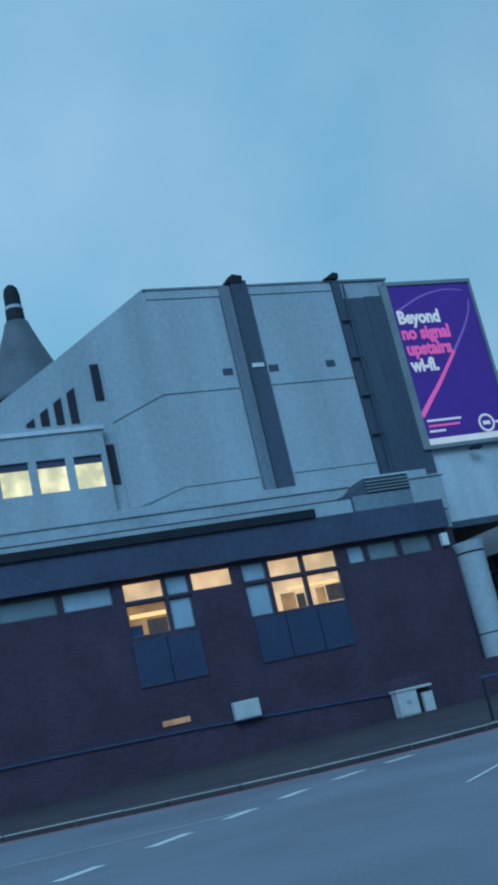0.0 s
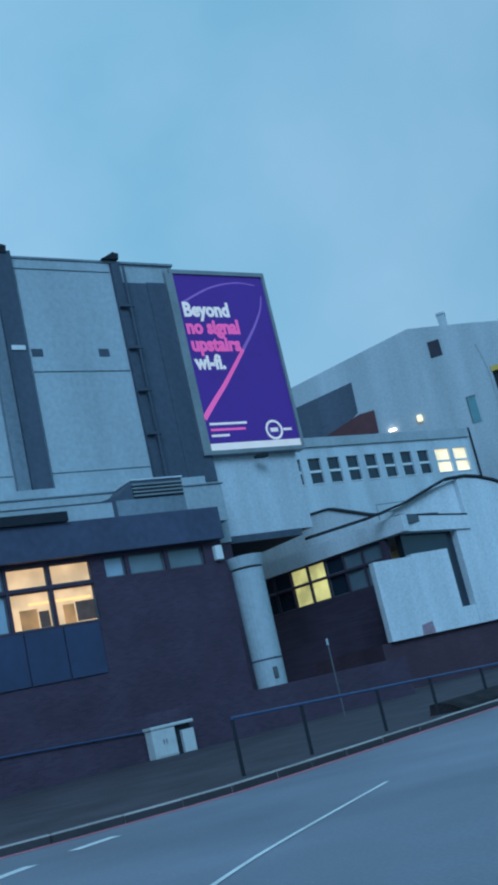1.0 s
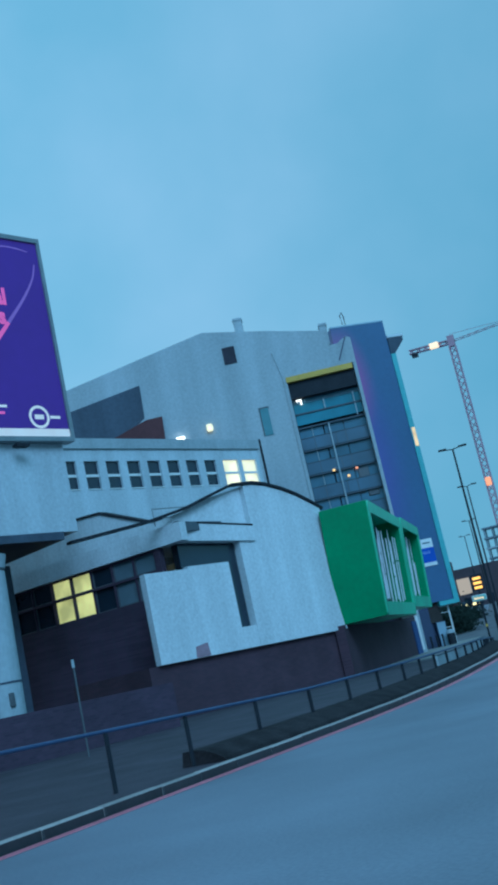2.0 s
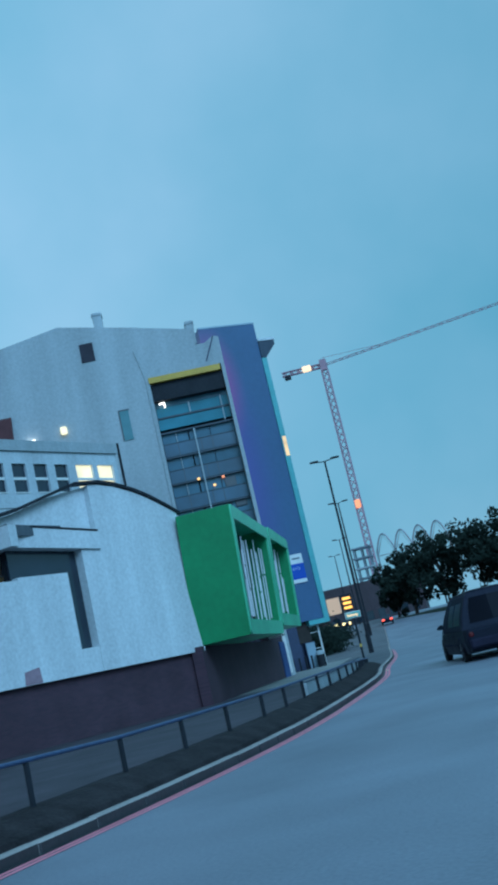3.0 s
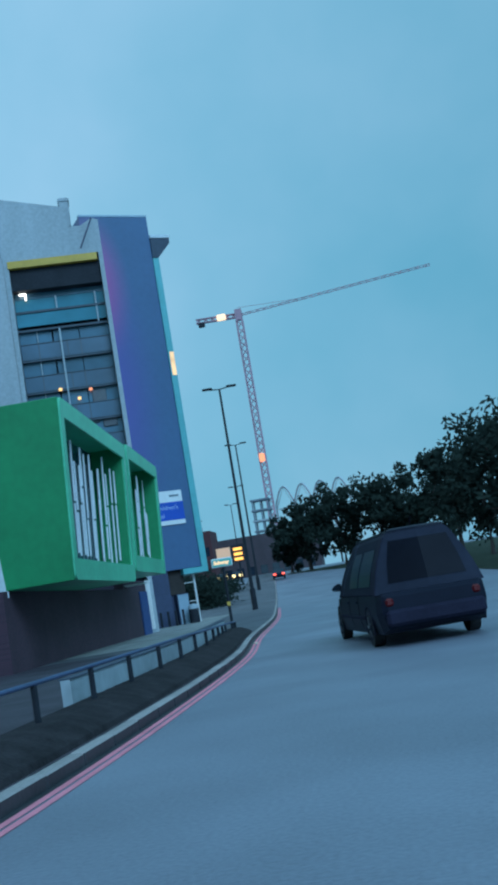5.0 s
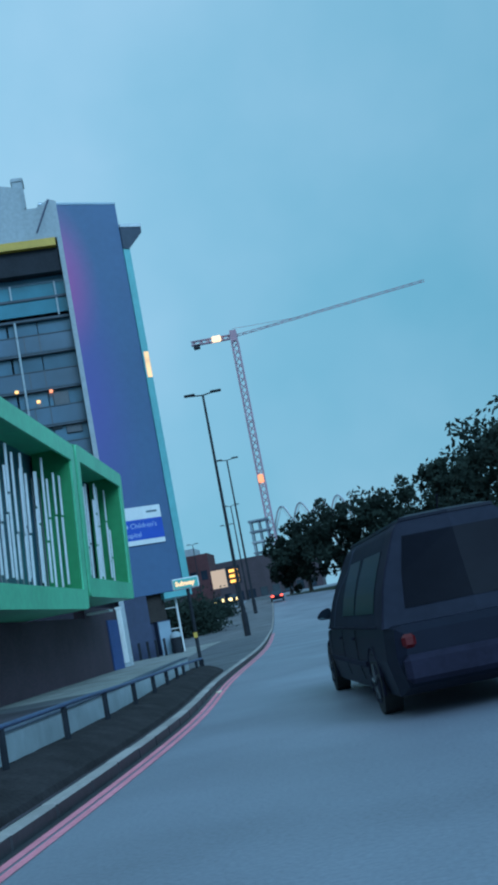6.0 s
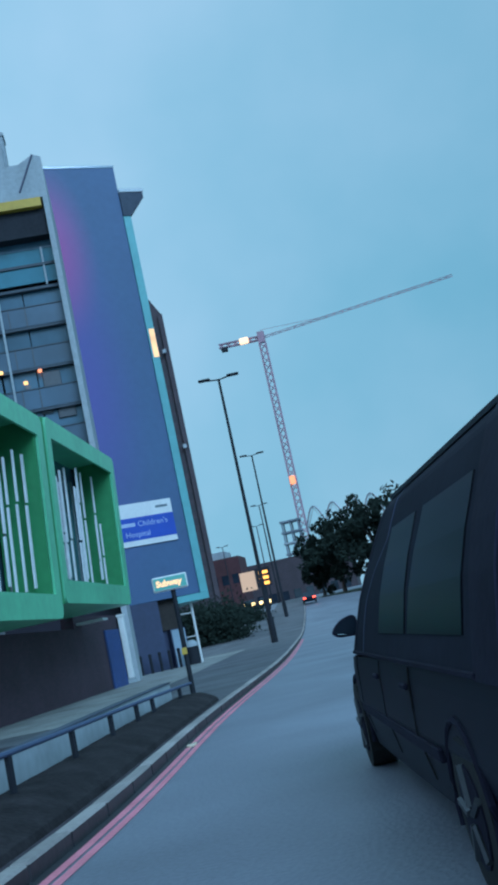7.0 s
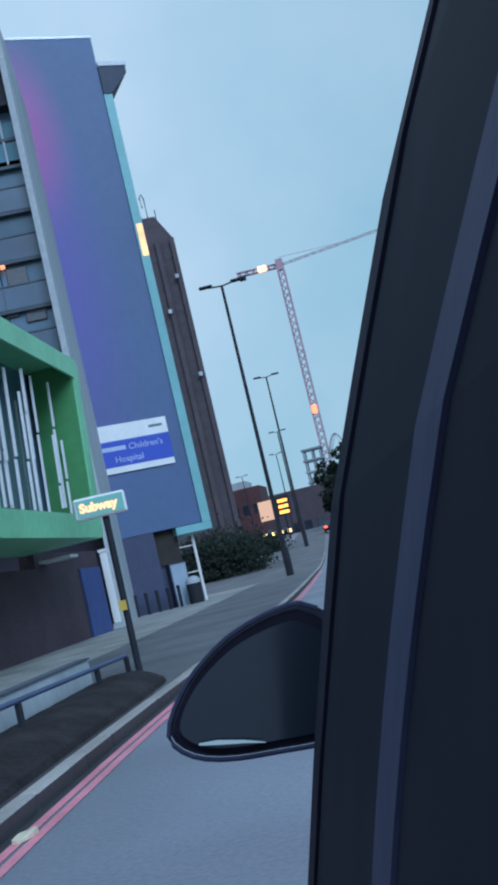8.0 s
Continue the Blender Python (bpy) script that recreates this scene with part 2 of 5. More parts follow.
# near-black colour that paints the shade at the kerb's foot
M_kerb_shade = mat("kerb_shade", (0.035, 0.035, 0.04), 0.5, 0.3, 14, 1, 0.2)
M_rubble = mat("dark_rubble", (0.032, 0.027, 0.029), 0.92, 0.5, 22, 2.5, 0.6, spec=0.15)
M_redline = mat("red_road_paint", (0.90, 0.25, 0.31), 0.6, 0.22, 20, 1.5, 0.2)
M_whiteline = mat("white_road_paint", (0.80, 0.80, 0.78), 0.6, 0.2, 20, 1.5, 0.2)
M_rail_blue = mat("blue_rail_paint", (0.045, 0.075, 0.16), 0.45, 0.2, 10, 2, 0.1)
M_leaf = mat("dark_leaf", (0.02, 0.03, 0.024), 0.9, 0.4, 3, 0.6, 0, spec=0.08)
M_bark = mat("bark", (0.04, 0.032, 0.028), 0.9, 0.3, 9, 1, 0.4)
# lighter than the steel itself: distance haze is put into this colour
M_crane = mat("crane_red_steel", (0.40, 0.25, 0.30), 0.6, 0.2, 1, 0.1, 0)
M_carpaint = mat("dark_car_paint", (0.009, 0.011, 0.022), 0.5, 0.2, 3, 0.6, 0.0, spec=0.14)
M_trim = mat("black_trim", (0.020, 0.019, 0.036), 0.7, 0.3, 20, 2, 0.1, spec=0.1)
M_trim_mid = mat("grey_pillar_trim", (0.045, 0.055, 0.11), 0.7, 0.2, 20, 2, 0.1, spec=0.3)
M_cabin_dim = mat("dim_cabin", (0.026, 0.029, 0.044), 0.7, 0.2, 12, 1, 0.0, spec=0.04)
M_car_glass = mat("dark_car_glass", (0.006, 0.007, 0.012), 0.3, 0.2, 12, 1, 0.0, spec=0.035)
M_alloy = mat("dull_alloy", (0.10, 0.105, 0.115), 0.45, 0.2, 12, 2, 0.0, metal=0.7)
M_rubber = mat("tyre_rubber", (0.015, 0.015, 0.016), 0.85, 0.2, 20, 2, 0.2)
M_chrome = mat("bright_metal", (0.55, 0.62, 0.66), 0.18, 0.05, 5, 1, 0, metal=1.0)


# ---- mesh helpers ----
def thing(name, base, label, category, group="", kind=""):
    ob = new(name)
    ob.location = base
    ob.empty_display_size = 0.3
    return tagged(ob, label, category, group, kind)


def root_of(ob):
    while ob.parent:
        ob = ob.parent
    return ob


def part(name, bm, material, parent=None, label="", smooth=False):
    """Links a bmesh, given in world metres, as one mesh object, under a thing or a part."""
    me = bpy.data.meshes.new(name)
    if parent is not None:
        bm.transform(Matrix.Translation(-root_of(parent).location))
    bmesh.ops.recalc_face_normals(bm, faces=bm.faces)
    if smooth:
        for f in bm.faces:
            f.smooth = True
    bm.to_mesh(me)
    bm.free()
    me.materials.append(material)
    ob = new(name, me)
    if parent is not None:
        ob.parent = parent
    return tagged(ob, label)


class Face:
    """A vertical plane: along s, outwards o, up z."""

    def __init__(self, p, d, flip=False):
        k = math.hypot(*d)
        self.p, self.d = p, (d[0] / k, d[1] / k)
        self.n = (-self.d[1], self.d[0]) if flip else (self.d[1], -self.d[0])

    def at(self, s, o, z):
        return Vector((self.p[0] + self.d[0] * s + self.n[0] * o, self.p[1] + self.d[1] * s + self.n[1] * o, z))


WORLD = Face((0, 0), (0, 1))


def box(bm, fr, s0, s1, o0, o1, z0, z1, bev=0.0):
    vs = [bm.verts.new(fr.at(s, o, z)) for z in (z0, z1) for o in (o0, o1) for s in (s0, s1)]
    fs = [bm.faces.new([vs[i] for i in q]) for q in ((0, 1, 3, 2), (4, 6, 7, 5), (0, 4, 5, 1), (2, 3, 7, 6), (0, 2, 6, 4), (1, 5, 7, 3))]
    if bev:
        es = list({e for f in fs for e in f.edges})
        bmesh.ops.bevel(bm, geom=es, offset=bev, segments=1, affect="EDGES")
    return bm


def boxes(fr, *rows, bev=0.0):
    bm = bmesh.new()
    for r in rows:
        box(bm, fr, *r, bev=bev)
    return bm


def prism(fr, poly, o0, o1, bm=None):
    """A polygon of (s, z) pushed from o0 to o1."""
    bm = bm or bmesh.new()
    a = [bm.verts.new(fr.at(s, o0, z)) for s, z in poly]
    b = [bm.verts.new(fr.at(s, o1, z)) for s, z in poly]
    bm.faces.new(a)
    bm.faces.new(b[::-1])
    k = len(poly)
    for i in range(k):
        bm.faces.new((a[i], b[i], b[(i + 1) % k], a[(i + 1) % k]))
    bmesh.ops.triangulate(bm, faces=[f for f in bm.faces if len(f.verts) > 4])
    return bm


def wall(fr, s0, s1, z0, z1, thick, openings):
    """A wall from s0 to s1 with rectangular holes (s0, s1, z0, z1) right through it."""
    ss = sorted({s0, s1, *[v for q in openings for v in q[:2] if s0 < v < s1]})
    zs = sorted({z0, z1, *[v for q in openings for v in q[2:] if z0 < v < z1]})
    bm = bmesh.new()
    for i in range(len(ss) - 1):
        for j in range(len(zs) - 1):
            cs, cz = (ss[i] + ss[i + 1]) / 2, (zs[j] + zs[j + 1]) / 2
            if not any(q[0] < cs < q[1] and q[2] < cz < q[3] for q in openings):
                box(bm, fr, ss[i], ss[i + 1], -thick, 0, zs[j], zs[j + 1])
    bmesh.ops.remove_doubles(bm, verts=bm.verts, dist=0.001)
    seen, twice = {}, []
    for f in bm.faces:
        key = tuple(sorted(v.index for v in f.verts))
    bm.verts.index_update()
    for f in bm.faces:
        key = tuple(sorted(v.index for v in f.verts))
        if key in seen:
            twice += [f, seen[key]]
        seen[key] = f
    bmesh.ops.delete(bm, geom=list(set(twice)), context="FACES_ONLY")
    return bm


def tube(bm, pts, r, sides=8, r2=None):
    """A round bar through points."""
    pts = [Vector(p) for p in pts]
    rings = []
    for i, p in enumerate(pts):
        way = (pts[min(i + 1, len(pts) - 1)] - pts[max(i - 1, 0)]).normalized()
        side = way.cross(Vector((0, 0, 1)))
        side = side.normalized() if side.length > 1e-4 else Vector((1, 0, 0))
        up = side.cross(way)
        rr = r if r2 is None else r + (r2 - r) * i / (len(pts) - 1)
        rings.append([bm.verts.new(p + (side * math.cos(k) + up * math.sin(k)) * rr) for k in [2 * math.pi * j / sides for j in range(sides)]])
    for a, b in zip(rings, rings[1:]):
        for j in range(sides):
            bm.faces.new((a[j], a[(j + 1) % sides], b[(j + 1) % sides], b[j]))
    bm.faces.new(rings[0][::-1])
    bm.faces.new(rings[-1])
    return bm


def strip(bm, pts, half, z, thick=0.0):
    """A flat ribbon of width 2 * half along points of the ground."""
    left, right = [], []
    for i, p in enumerate(pts):
        a, b = Vector(pts[max(i - 1, 0)]), Vector(pts[min(i + 1, len(pts) - 1)])
        w = (b - a).normalized()
        left.append(bm.verts.new((p[0] - w.y * half, p[1] + w.x * half, z)))
        right.append(bm.verts.new((p[0] + w.y * half, p[1] - w.x * half, z)))
    for i in range(len(pts) - 1):
        bm.faces.new((left[i], right[i], right[i + 1], left[i + 1]))
    return bm


def glide(pts, step):
    """Points at even steps along a smooth curve through the given ones."""
    out = []
    for i in range(len(pts) - 1):
        p0, p1, p2, p3 = [Vector(pts[max(0, min(len(pts) - 1, j))]) for j in (i - 1, i, i + 1, i + 2)]
        k = max(2, int((p2 - p1).length / step))
        for j in range(k):
            t = j / k
            out.append(0.5 * ((2 * p1) + (p2 - p0) * t + (2 * p0 - 5 * p1 + 4 * p2 - p3) * t * t + (3 * p1 - p0 - 3 * p2 + p3) * t ** 3))
    out.append(Vector(pts[-1]))
    return out


def offset(pts, o):
    """The curve moved to its left by o."""
    res = []
    for i, p in enumerate(pts):
        w = (pts[min(i + 1, len(pts) - 1)] - pts[max(i - 1, 0)]).normalized()
        res.append(Vector((p.x - w.y * o, p.y + w.x * o)))
    return res


# ---- ground, road, kerb, pavement ----
def gz(y):
    """The road climbs gently in the distance."""
    t = min(1.0, max(0.0, (y - 72) / 120))
    return 4.6 * (t * t * (3 - 2 * t))


bm = bmesh.new()
ys = [-1200, -100, 0, 60] + [72 + 6 * i for i in range(21)] + [260, 600, 4000]
rows_ = [[bm.verts.new((x, y, gz(y))) for x in (-2500, -60, 60, 2500)] for y in ys]
for r0, r1 in zip(rows_, rows_[1:]):
    for j in range(3):
        bm.faces.new((r0[j], r0[j + 1], r1[j + 1], r1[j]))
tagged(part("ground", bm, M_asphalt), "grey asphalt road surface under dusk light", "road", kind="structure")

KERB_BACK = glide([(-30, -34), (-20, -28.2), (-12.6, -24.0), (-9.4, -22.4), (-7.1, -20.9), (-5.5, -18.6), (-4.95, -17.0), (-4.3, -13.0), (-3.4, -7.0), (-2.95, -1),
                   (-3.0, 7), (-3.28, 14), (-3.85, 20), (-4.2, 24), (-5.6, 42), (-8.9, 74), (-13.6, 120), (-19, 170), (-26, 230)], 0.92)
KERB = offset(KERB_BACK, -0.27)
for far_away, m, lab in ((False, M_paving_dark, "dark brick-paved footway behind the kerb"), (True, M_paving, "grey paved footway beyond the underpass")):
    bm = bmesh.new()
    pts = [p for p in offset(KERB, 0.14) if (p.y > 25.0) == far_away]
    if far_away:
        pts.insert(0, [p for p in offset(KERB, 0.14) if p.y <= 25.0][-1])
    inner = [bm.verts.new((p.x, p.y, 0.115 + gz(p.y))) for p in pts]
    outer = [bm.verts.new((min(-60, p.x - 40) if p.y < 140 else p.x - 4.0, p.y, 0.115 + gz(p.y))) for p in pts]
    for i in range(len(pts) - 1):
        bm.faces.new((inner[i], inner[i + 1], outer[i + 1], outer[i]))
    tagged(part("pavement", bm, m), lab, "pavement", kind="structure")

bm = bmesh.new()
dry = [p for p in offset(KERB, 3.4) if 27 < p.y < 72]
lo = [bm.verts.new((p.x, p.y, 0.12)) for p in dry]
hi = [bm.verts.new((p.x, p.y, 0.12)) for p in offset(KERB, 11.0) if 27 < p.y < 72]
for i in range(min(len(lo), len(hi)) - 1):
    bm.faces.new((lo[i], lo[i + 1], hi[i + 1], hi[i]))
tagged(part("pavement", bm, M_flags), "pale dry paving flags along the buildings", "pavement", kind="structure")

bm = bmesh.new()
for o in (-0.118, -0.222):
    strip(bm, [(p.x, p.y) for p in offset(KERB, o) if -26.0 < p.y < 71], 0.037, 0.005)
tagged(part("red_lines", bm, M_redline), "worn double red no-stopping lines beside the kerb", "road marking", kind="structure")
# dark ribbon: the shade under the kerb painted on the road
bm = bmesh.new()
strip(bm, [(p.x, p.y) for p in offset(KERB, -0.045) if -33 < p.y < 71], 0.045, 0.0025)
tagged(part("gutter", bm, M_kerb_shade), "dark gutter along the kerb, its shade put into the colour", "road", kind="structure")
bm = bmesh.new()
EDGE = glide([(-3.4, -31.5), (-3.75, -29), (-4.35, -26), (-4.85, -23.6), (-4.95, -21.4), (-4.6, -19.4)], 0.1)
for yc in (-30.7, -29.0, -27.3, -25.65, -24.05, -22.5, -21.05):
    strip(bm, [p for p in EDGE if abs(p.y - yc) < 0.43], 0.115, 0.005)
tagged(part("white_dashes", bm, M_whiteline), "short white dashes across a side road mouth", "road marking", kind="structure")
bm = bmesh.new()
strip(bm, glide([(-7.8, -28.2), (-5.9, -26.7), (-4.45, -25.3)], 0.3), 0.03, 0.0065)
strip(bm, glide([(-0.4, -26.0), (-1.0, -23.6), (-1.5, -20)], 0.3), 0.03, 0.006)
tagged(part("thin_lines", bm, M_whiteline), "thin faded white line on the road", "road marking", kind="structure")

bm = bmesh.new()
edge = glide([(17, -70), (13.0, -40), (10.0, -15), (9.4, 0), (9.2, 20), (9.0, 50), (8.6, 82), (6.8, 100), (3.6, 118), (-1.2, 134), (-8.5, 146), (-14.8, 153)], 2.0)
inner = [bm.verts.new((p.x, p.y, 0.10 + gz(p.y))) for p in edge]
foot = [bm.verts.new((p.x, p.y, gz(p.y) - 0.02)) for p in edge]
outer = [bm.verts.new((60, p.y + max(0.0, (p.y - 100) * 0.4), 0.10 + gz(p.y + max(0.0, (p.y - 100) * 0.4)))) for p in edge]
for i in range(len(edge) - 1):
    bm.faces.new((inner[i], inner[i + 1], outer[i + 1], outer[i]))
    bm.faces.new((inner[i], foot[i], foot[i + 1], inner[i + 1]))
tagged(part("verge", bm, M_verge), "dull dark grass verge under the roadside trees", "verge", kind="structure")

kerb = thing("kerb", (-3, 0, 0), "pale stone kerb along a curving road", "kerb", kind="structure")
stone = bmesh.new()
box(stone, WORLD, 0, 0.905, -0.14, 0, -0.05, 0.12, bev=0.018)
me_stone = bpy.data.meshes.new("kerb_stone")
stone.to_mesh(me_stone)
stone.free()
me_stone.materials.append(M_kerb)
me_stone.materials.append(M_kerb_shade)
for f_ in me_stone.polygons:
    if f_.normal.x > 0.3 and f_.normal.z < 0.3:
        f_.material_index = 1  # shade painted on the face towards the road
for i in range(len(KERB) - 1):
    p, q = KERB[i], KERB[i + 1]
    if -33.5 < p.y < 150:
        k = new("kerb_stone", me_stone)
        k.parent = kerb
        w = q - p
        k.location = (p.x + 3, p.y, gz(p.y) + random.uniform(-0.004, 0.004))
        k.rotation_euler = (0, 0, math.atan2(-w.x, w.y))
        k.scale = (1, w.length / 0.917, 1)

# ---- concrete hall above the podium ----
FA = Face((-23.45, 0.32), U)
hall = thing("concrete_hall", (-27, 2, 0), "grey concrete windowless hall with dark vertical recesses", "building")
part("base", boxes(FA, (-14, 8.4, -13.9, -0.05, 0, 7.99)), M_brick, hall)
poly = [(-14.0, 8.0), (8.45, 8.0), (8.45, 21.25), (-4.8, 21.4), (-9.15, 18.4), (-14.0, 15.2)]
part("wall", prism(FA, poly, -14, 0), M_concrete, hall)
# raised facing panels between dark recess strips, with open joints
def facing(poly):
    part("panel", prism(FA, poly, 0.003, 0.07), M_concrete, hall)
for s0, s1 in ((-4.776, -1.05), (0.62, 5.15)):
    for z0, z1 in ((11.0, 11.62), (11.68, 16.02), (16.1, 20.75)):
        facing([(s0, z0), (s1, z0), (s1, z1), (s0, z1)])
facing([(-7.45, 10.96), (-4.78, 10.96), (-4.78, 11.62), (-6.6, 11.02), (-7.45, 10.98)])
facing([(-7.45, 11.04), (-6.7, 11.07), (-4.78, 11.68), (-4.78, 16.02), (-7.45, 14.9)])
facing([(-7.45, 15.0), (-4.78, 16.13), (-4.78, 20.6), (-7.45, 18.8)])
# shade at the hall's right end put into darker panels, with shade_panel below
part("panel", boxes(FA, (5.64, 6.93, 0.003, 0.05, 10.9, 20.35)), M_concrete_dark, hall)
facing([(-4.7, 20.83), (5.15, 20.83), (5.15, 21.25), (-4.7, 21.25)])
part("coping", boxes(FA, (-4.8, 8.5, -0.3, 0.12, 21.26, 21.36)), M_concrete_mid, hall)
# recesses drawn as dark strips on the wall face, not cut in
part("recess", boxes(FA, (-0.40, 0.46, 0.004, 0.30, 10.8, 21.5)), M_concrete_dark, hall, "dark vertical strip in place of a recess")
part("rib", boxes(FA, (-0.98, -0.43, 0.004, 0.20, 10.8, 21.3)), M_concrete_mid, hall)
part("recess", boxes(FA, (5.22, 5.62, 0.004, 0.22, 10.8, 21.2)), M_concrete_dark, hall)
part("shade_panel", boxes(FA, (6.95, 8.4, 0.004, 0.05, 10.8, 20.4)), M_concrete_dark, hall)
part("cap", prism(FA, [(-0.62, 21.37), (0.25, 21.37), (0.3, 21.72), (-0.2, 21.82), (-0.5, 21.62)], -0.4, 0.35), M_dark, hall)
part("cap", prism(FA, [(4.75, 21.37), (5.6, 21.37), (5.65, 21.66), (5.35, 21.72), (5.0, 21.5)], -0.4, 0.3), M_dark, hall)
part("bracket", boxes(FA, (-0.25, 0.35, 0.31, 0.36, 16.95, 17.15)), M_white, hall, "small pale bracket")
for s in (-1.45, 0.95, 4.05):
    part("vent", boxes(FA, (s - 0.25, s + 0.25, 0.071, 0.09, 16.75, 17.1)), M_concrete_dark, hall, "small dark square vent")
bm = bmesh.new()
tube(bm, [FA.at(5.7, 0.35, 11.0), FA.at(5.7, 0.35, 21.0)], 0.06)
for z in (13.0, 15.0, 17.0, 19.0):
    box(bm, FA, 5.15, 5.85, 0.25, 0.42, z, z + 0.12)
part("downpipe", bm, M_concrete_dark, hall, "dark pipe with brackets")
part("plinth", boxes(FA, (-14, 7.5, 0.075, 0.45, 10.35, 10.95), (-14, 7.6, 0.075, 1.4, 8.7, 10.3)), M_concrete, hall)
part("ledge", boxes(FA, (-14, 7.7, 0.08, 1.46, 10.31, 10.36)), M_concrete_mid, hall)
for (s0, s1, z0, z1) in ((-8.0, -7.62, 16.1, 17.8), (-7.95, -7.62, 12.2, 14.0)):
    part("slit_window", boxes(FA, (s0, s1, 0.004, 0.09, z0, z1)), M_opening, hall)
for i in range(4):
    s = -11.25 + i * 0.66
    part("fin_window", prism(FA, [(s, 15.15), (s + 0.36, 15.15), (s + 0.36, 15.55 + i * 0.42), (s, 15.3 + i * 0.42)], 0.004, 0.06), M_opening, hall)
# lower wing with lit windows
wing = thing("side_wing", tuple(FA.at(-14, 0.5, 0)), "pale concrete wing with three lit square windows", "building")
op = [(-14.42 + i * 1.6, -13.17 + i * 1.6, 12.05, 13.5) for i in range(4)]
part("wall", wall(Face(FA.at(0, 0.5, 0)[:2], U), -22, -8.15, 8.0, 14.6, 0.3, op), M_concrete, wing)
part("roof_edge", boxes(FA, (-22, -8.05, 0.1, 0.62, 14.6, 14.78)), M_pale, wing)
for i, q in enumerate(op):
    part("lit_pane", boxes(FA, (q[0], q[1], 0.28, 0.32, q[2], q[3] - 0.32)), M_wing_win, wing)
    part("blind", boxes(FA, (q[0], q[1], 0.30, 0.36, q[3] - 0.31, q[3])), M_fascia, wing)
# turret with a conical roof behind
turret = thing("turret", (-46.7, 5, 0), "slate turret roof with a flared foot and slim lantern", "tower")


def revolve(x, y, rows, sides=24):
    """A round body from (radius, height) pairs."""
    bm = bmesh.new()
    rs = [[bm.verts.new((x + r * math.cos(k), y + r * math.sin(k), z)) for k in [2 * math.pi * j / sides for j in range(sides)]] for r, z in rows]
    for a, b in zip(rs, rs[1:]):
        for j in range(sides):
            bm.faces.new((a[j], a[(j + 1) % sides], b[(j + 1) % sides], b[j]))
    bm.faces.new(rs[0][::-1])
    bm.faces.new(rs[-1])
    return bm


part("roof", revolve(-46.7, 5, [(3.75, 23.8), (3.2, 24.6), (2.55, 25.9), (1.95, 27.2), (1.4, 28.5), (0.98, 29.6), (0.8, 30.2)]), M_slate, turret, smooth=True)
part("eaves", revolve(-46.7, 5, [(3.6, 23.2), (3.85, 23.45), (3.85, 23.79)]), M_dark, turret)
part("lantern", revolve(-46.7, 5, [(0.66, 30.21), (0.6, 31.15)]), M_dark, turret)
part("lantern_band", revolve(-46.7, 5, [(0.62, 31.16), (0.60, 31.4)]), M_concrete, turret, "pale lantern band")
part("lantern_top", revolve(-46.7, 5, [(0.56, 31.41), (0.56, 32.3), (0.46, 32.75), (0.25, 33.0)]), M_dark, turret)
part("drum", revolve(-46.7, 5, [(3.2, 0), (3.2, 23.19)]), M_copper, turret)

# ---- brick podium with clerestory windows ----
BP = (-20.18, -8.03)
FB = Face(BP, U)
podium = thing("brick_podium", (-20, -6, 0), "dark brown brick block with a clerestory strip, partly lit", "building")
SH = 0.5
strip_panes = [(-12.4, -10.9), (-10.8, -9.2), (-9.1, -7.0), (-6.85, -5.0)]
panes = [(a, b, 6.15, 6.85) for a, b in strip_panes]
panes += [(-4.62, -3.08, 6.15, 6.85), (-3.0, -2.1, 6.15, 6.85), (-2.0, -0.36, 6.15, 6.85)]
panes += [(-4.62, -3.08, 4.88, 6.05), (-3.0, -2.1, 4.88, 6.05)]
panes += [(0.05, 1.05, 6.15, 6.85), (1.15, 2.55, 6.15, 6.85), (2.65, 4.12, 6.15, 6.85)]
panes += [(0.05, 1.05, 4.82, 6.05), (1.15, 2.55, 4.82, 6.05), (2.65, 4.12, 4.82, 6.05)]
panes += [(4.62, 5.4, 6.15, 6.85), (5.55, 6.95, 6.15, 6.85), (7.1, 8.55, 6.15, 6.85)]
panes = [(a + SH, b_ + SH, c, d) for a, b_, c, d in panes]
part("wall", wall(FB, -22, 9.85, 0, 6.95, 0.35, panes), M_brick, podium)
part("end_wall", boxes(FB, (9.5, 9.85, -14, -0.36, 0, 6.95)), M_brick, podium)
part("fascia", boxes(FB, (-22, 9.82, -0.3, 0.35, 6.96, 8.12)), M_fascia, podium, "deep dark eaves board")
part("gutter", boxes(FB, (-22, 3.9, -0.28, 0.5, 8.125, 8.45)), M_dark, podium, "dark eaves gutter that stops part way along")
part("upstand", boxes(FB, (-22, 6.0, -0.62, -0.305, 8.12, 8.80)), M_concrete, podium, "pale roof upstand")
part("upstand_cap", boxes(FB, (-22, 6.02, -0.64, -0.28, 8.803, 8.84)), M_concrete_dark, podium)
part("roof", boxes(FB, (-22, 9.82, -8.5, -0.301, 7.9, 8.118)), M_concrete_mid, podium)
lit = {3: M_glass_sky, 4: M_warm, 5: M_glass_sky, 6: M_warm, 7: M_warm_low, 8: M_glass_sky, 9: M_glass_sky, 10: M_warm, 11: M_warm, 12: M_glass_sky, 13: M_warm, 14: M_warm}
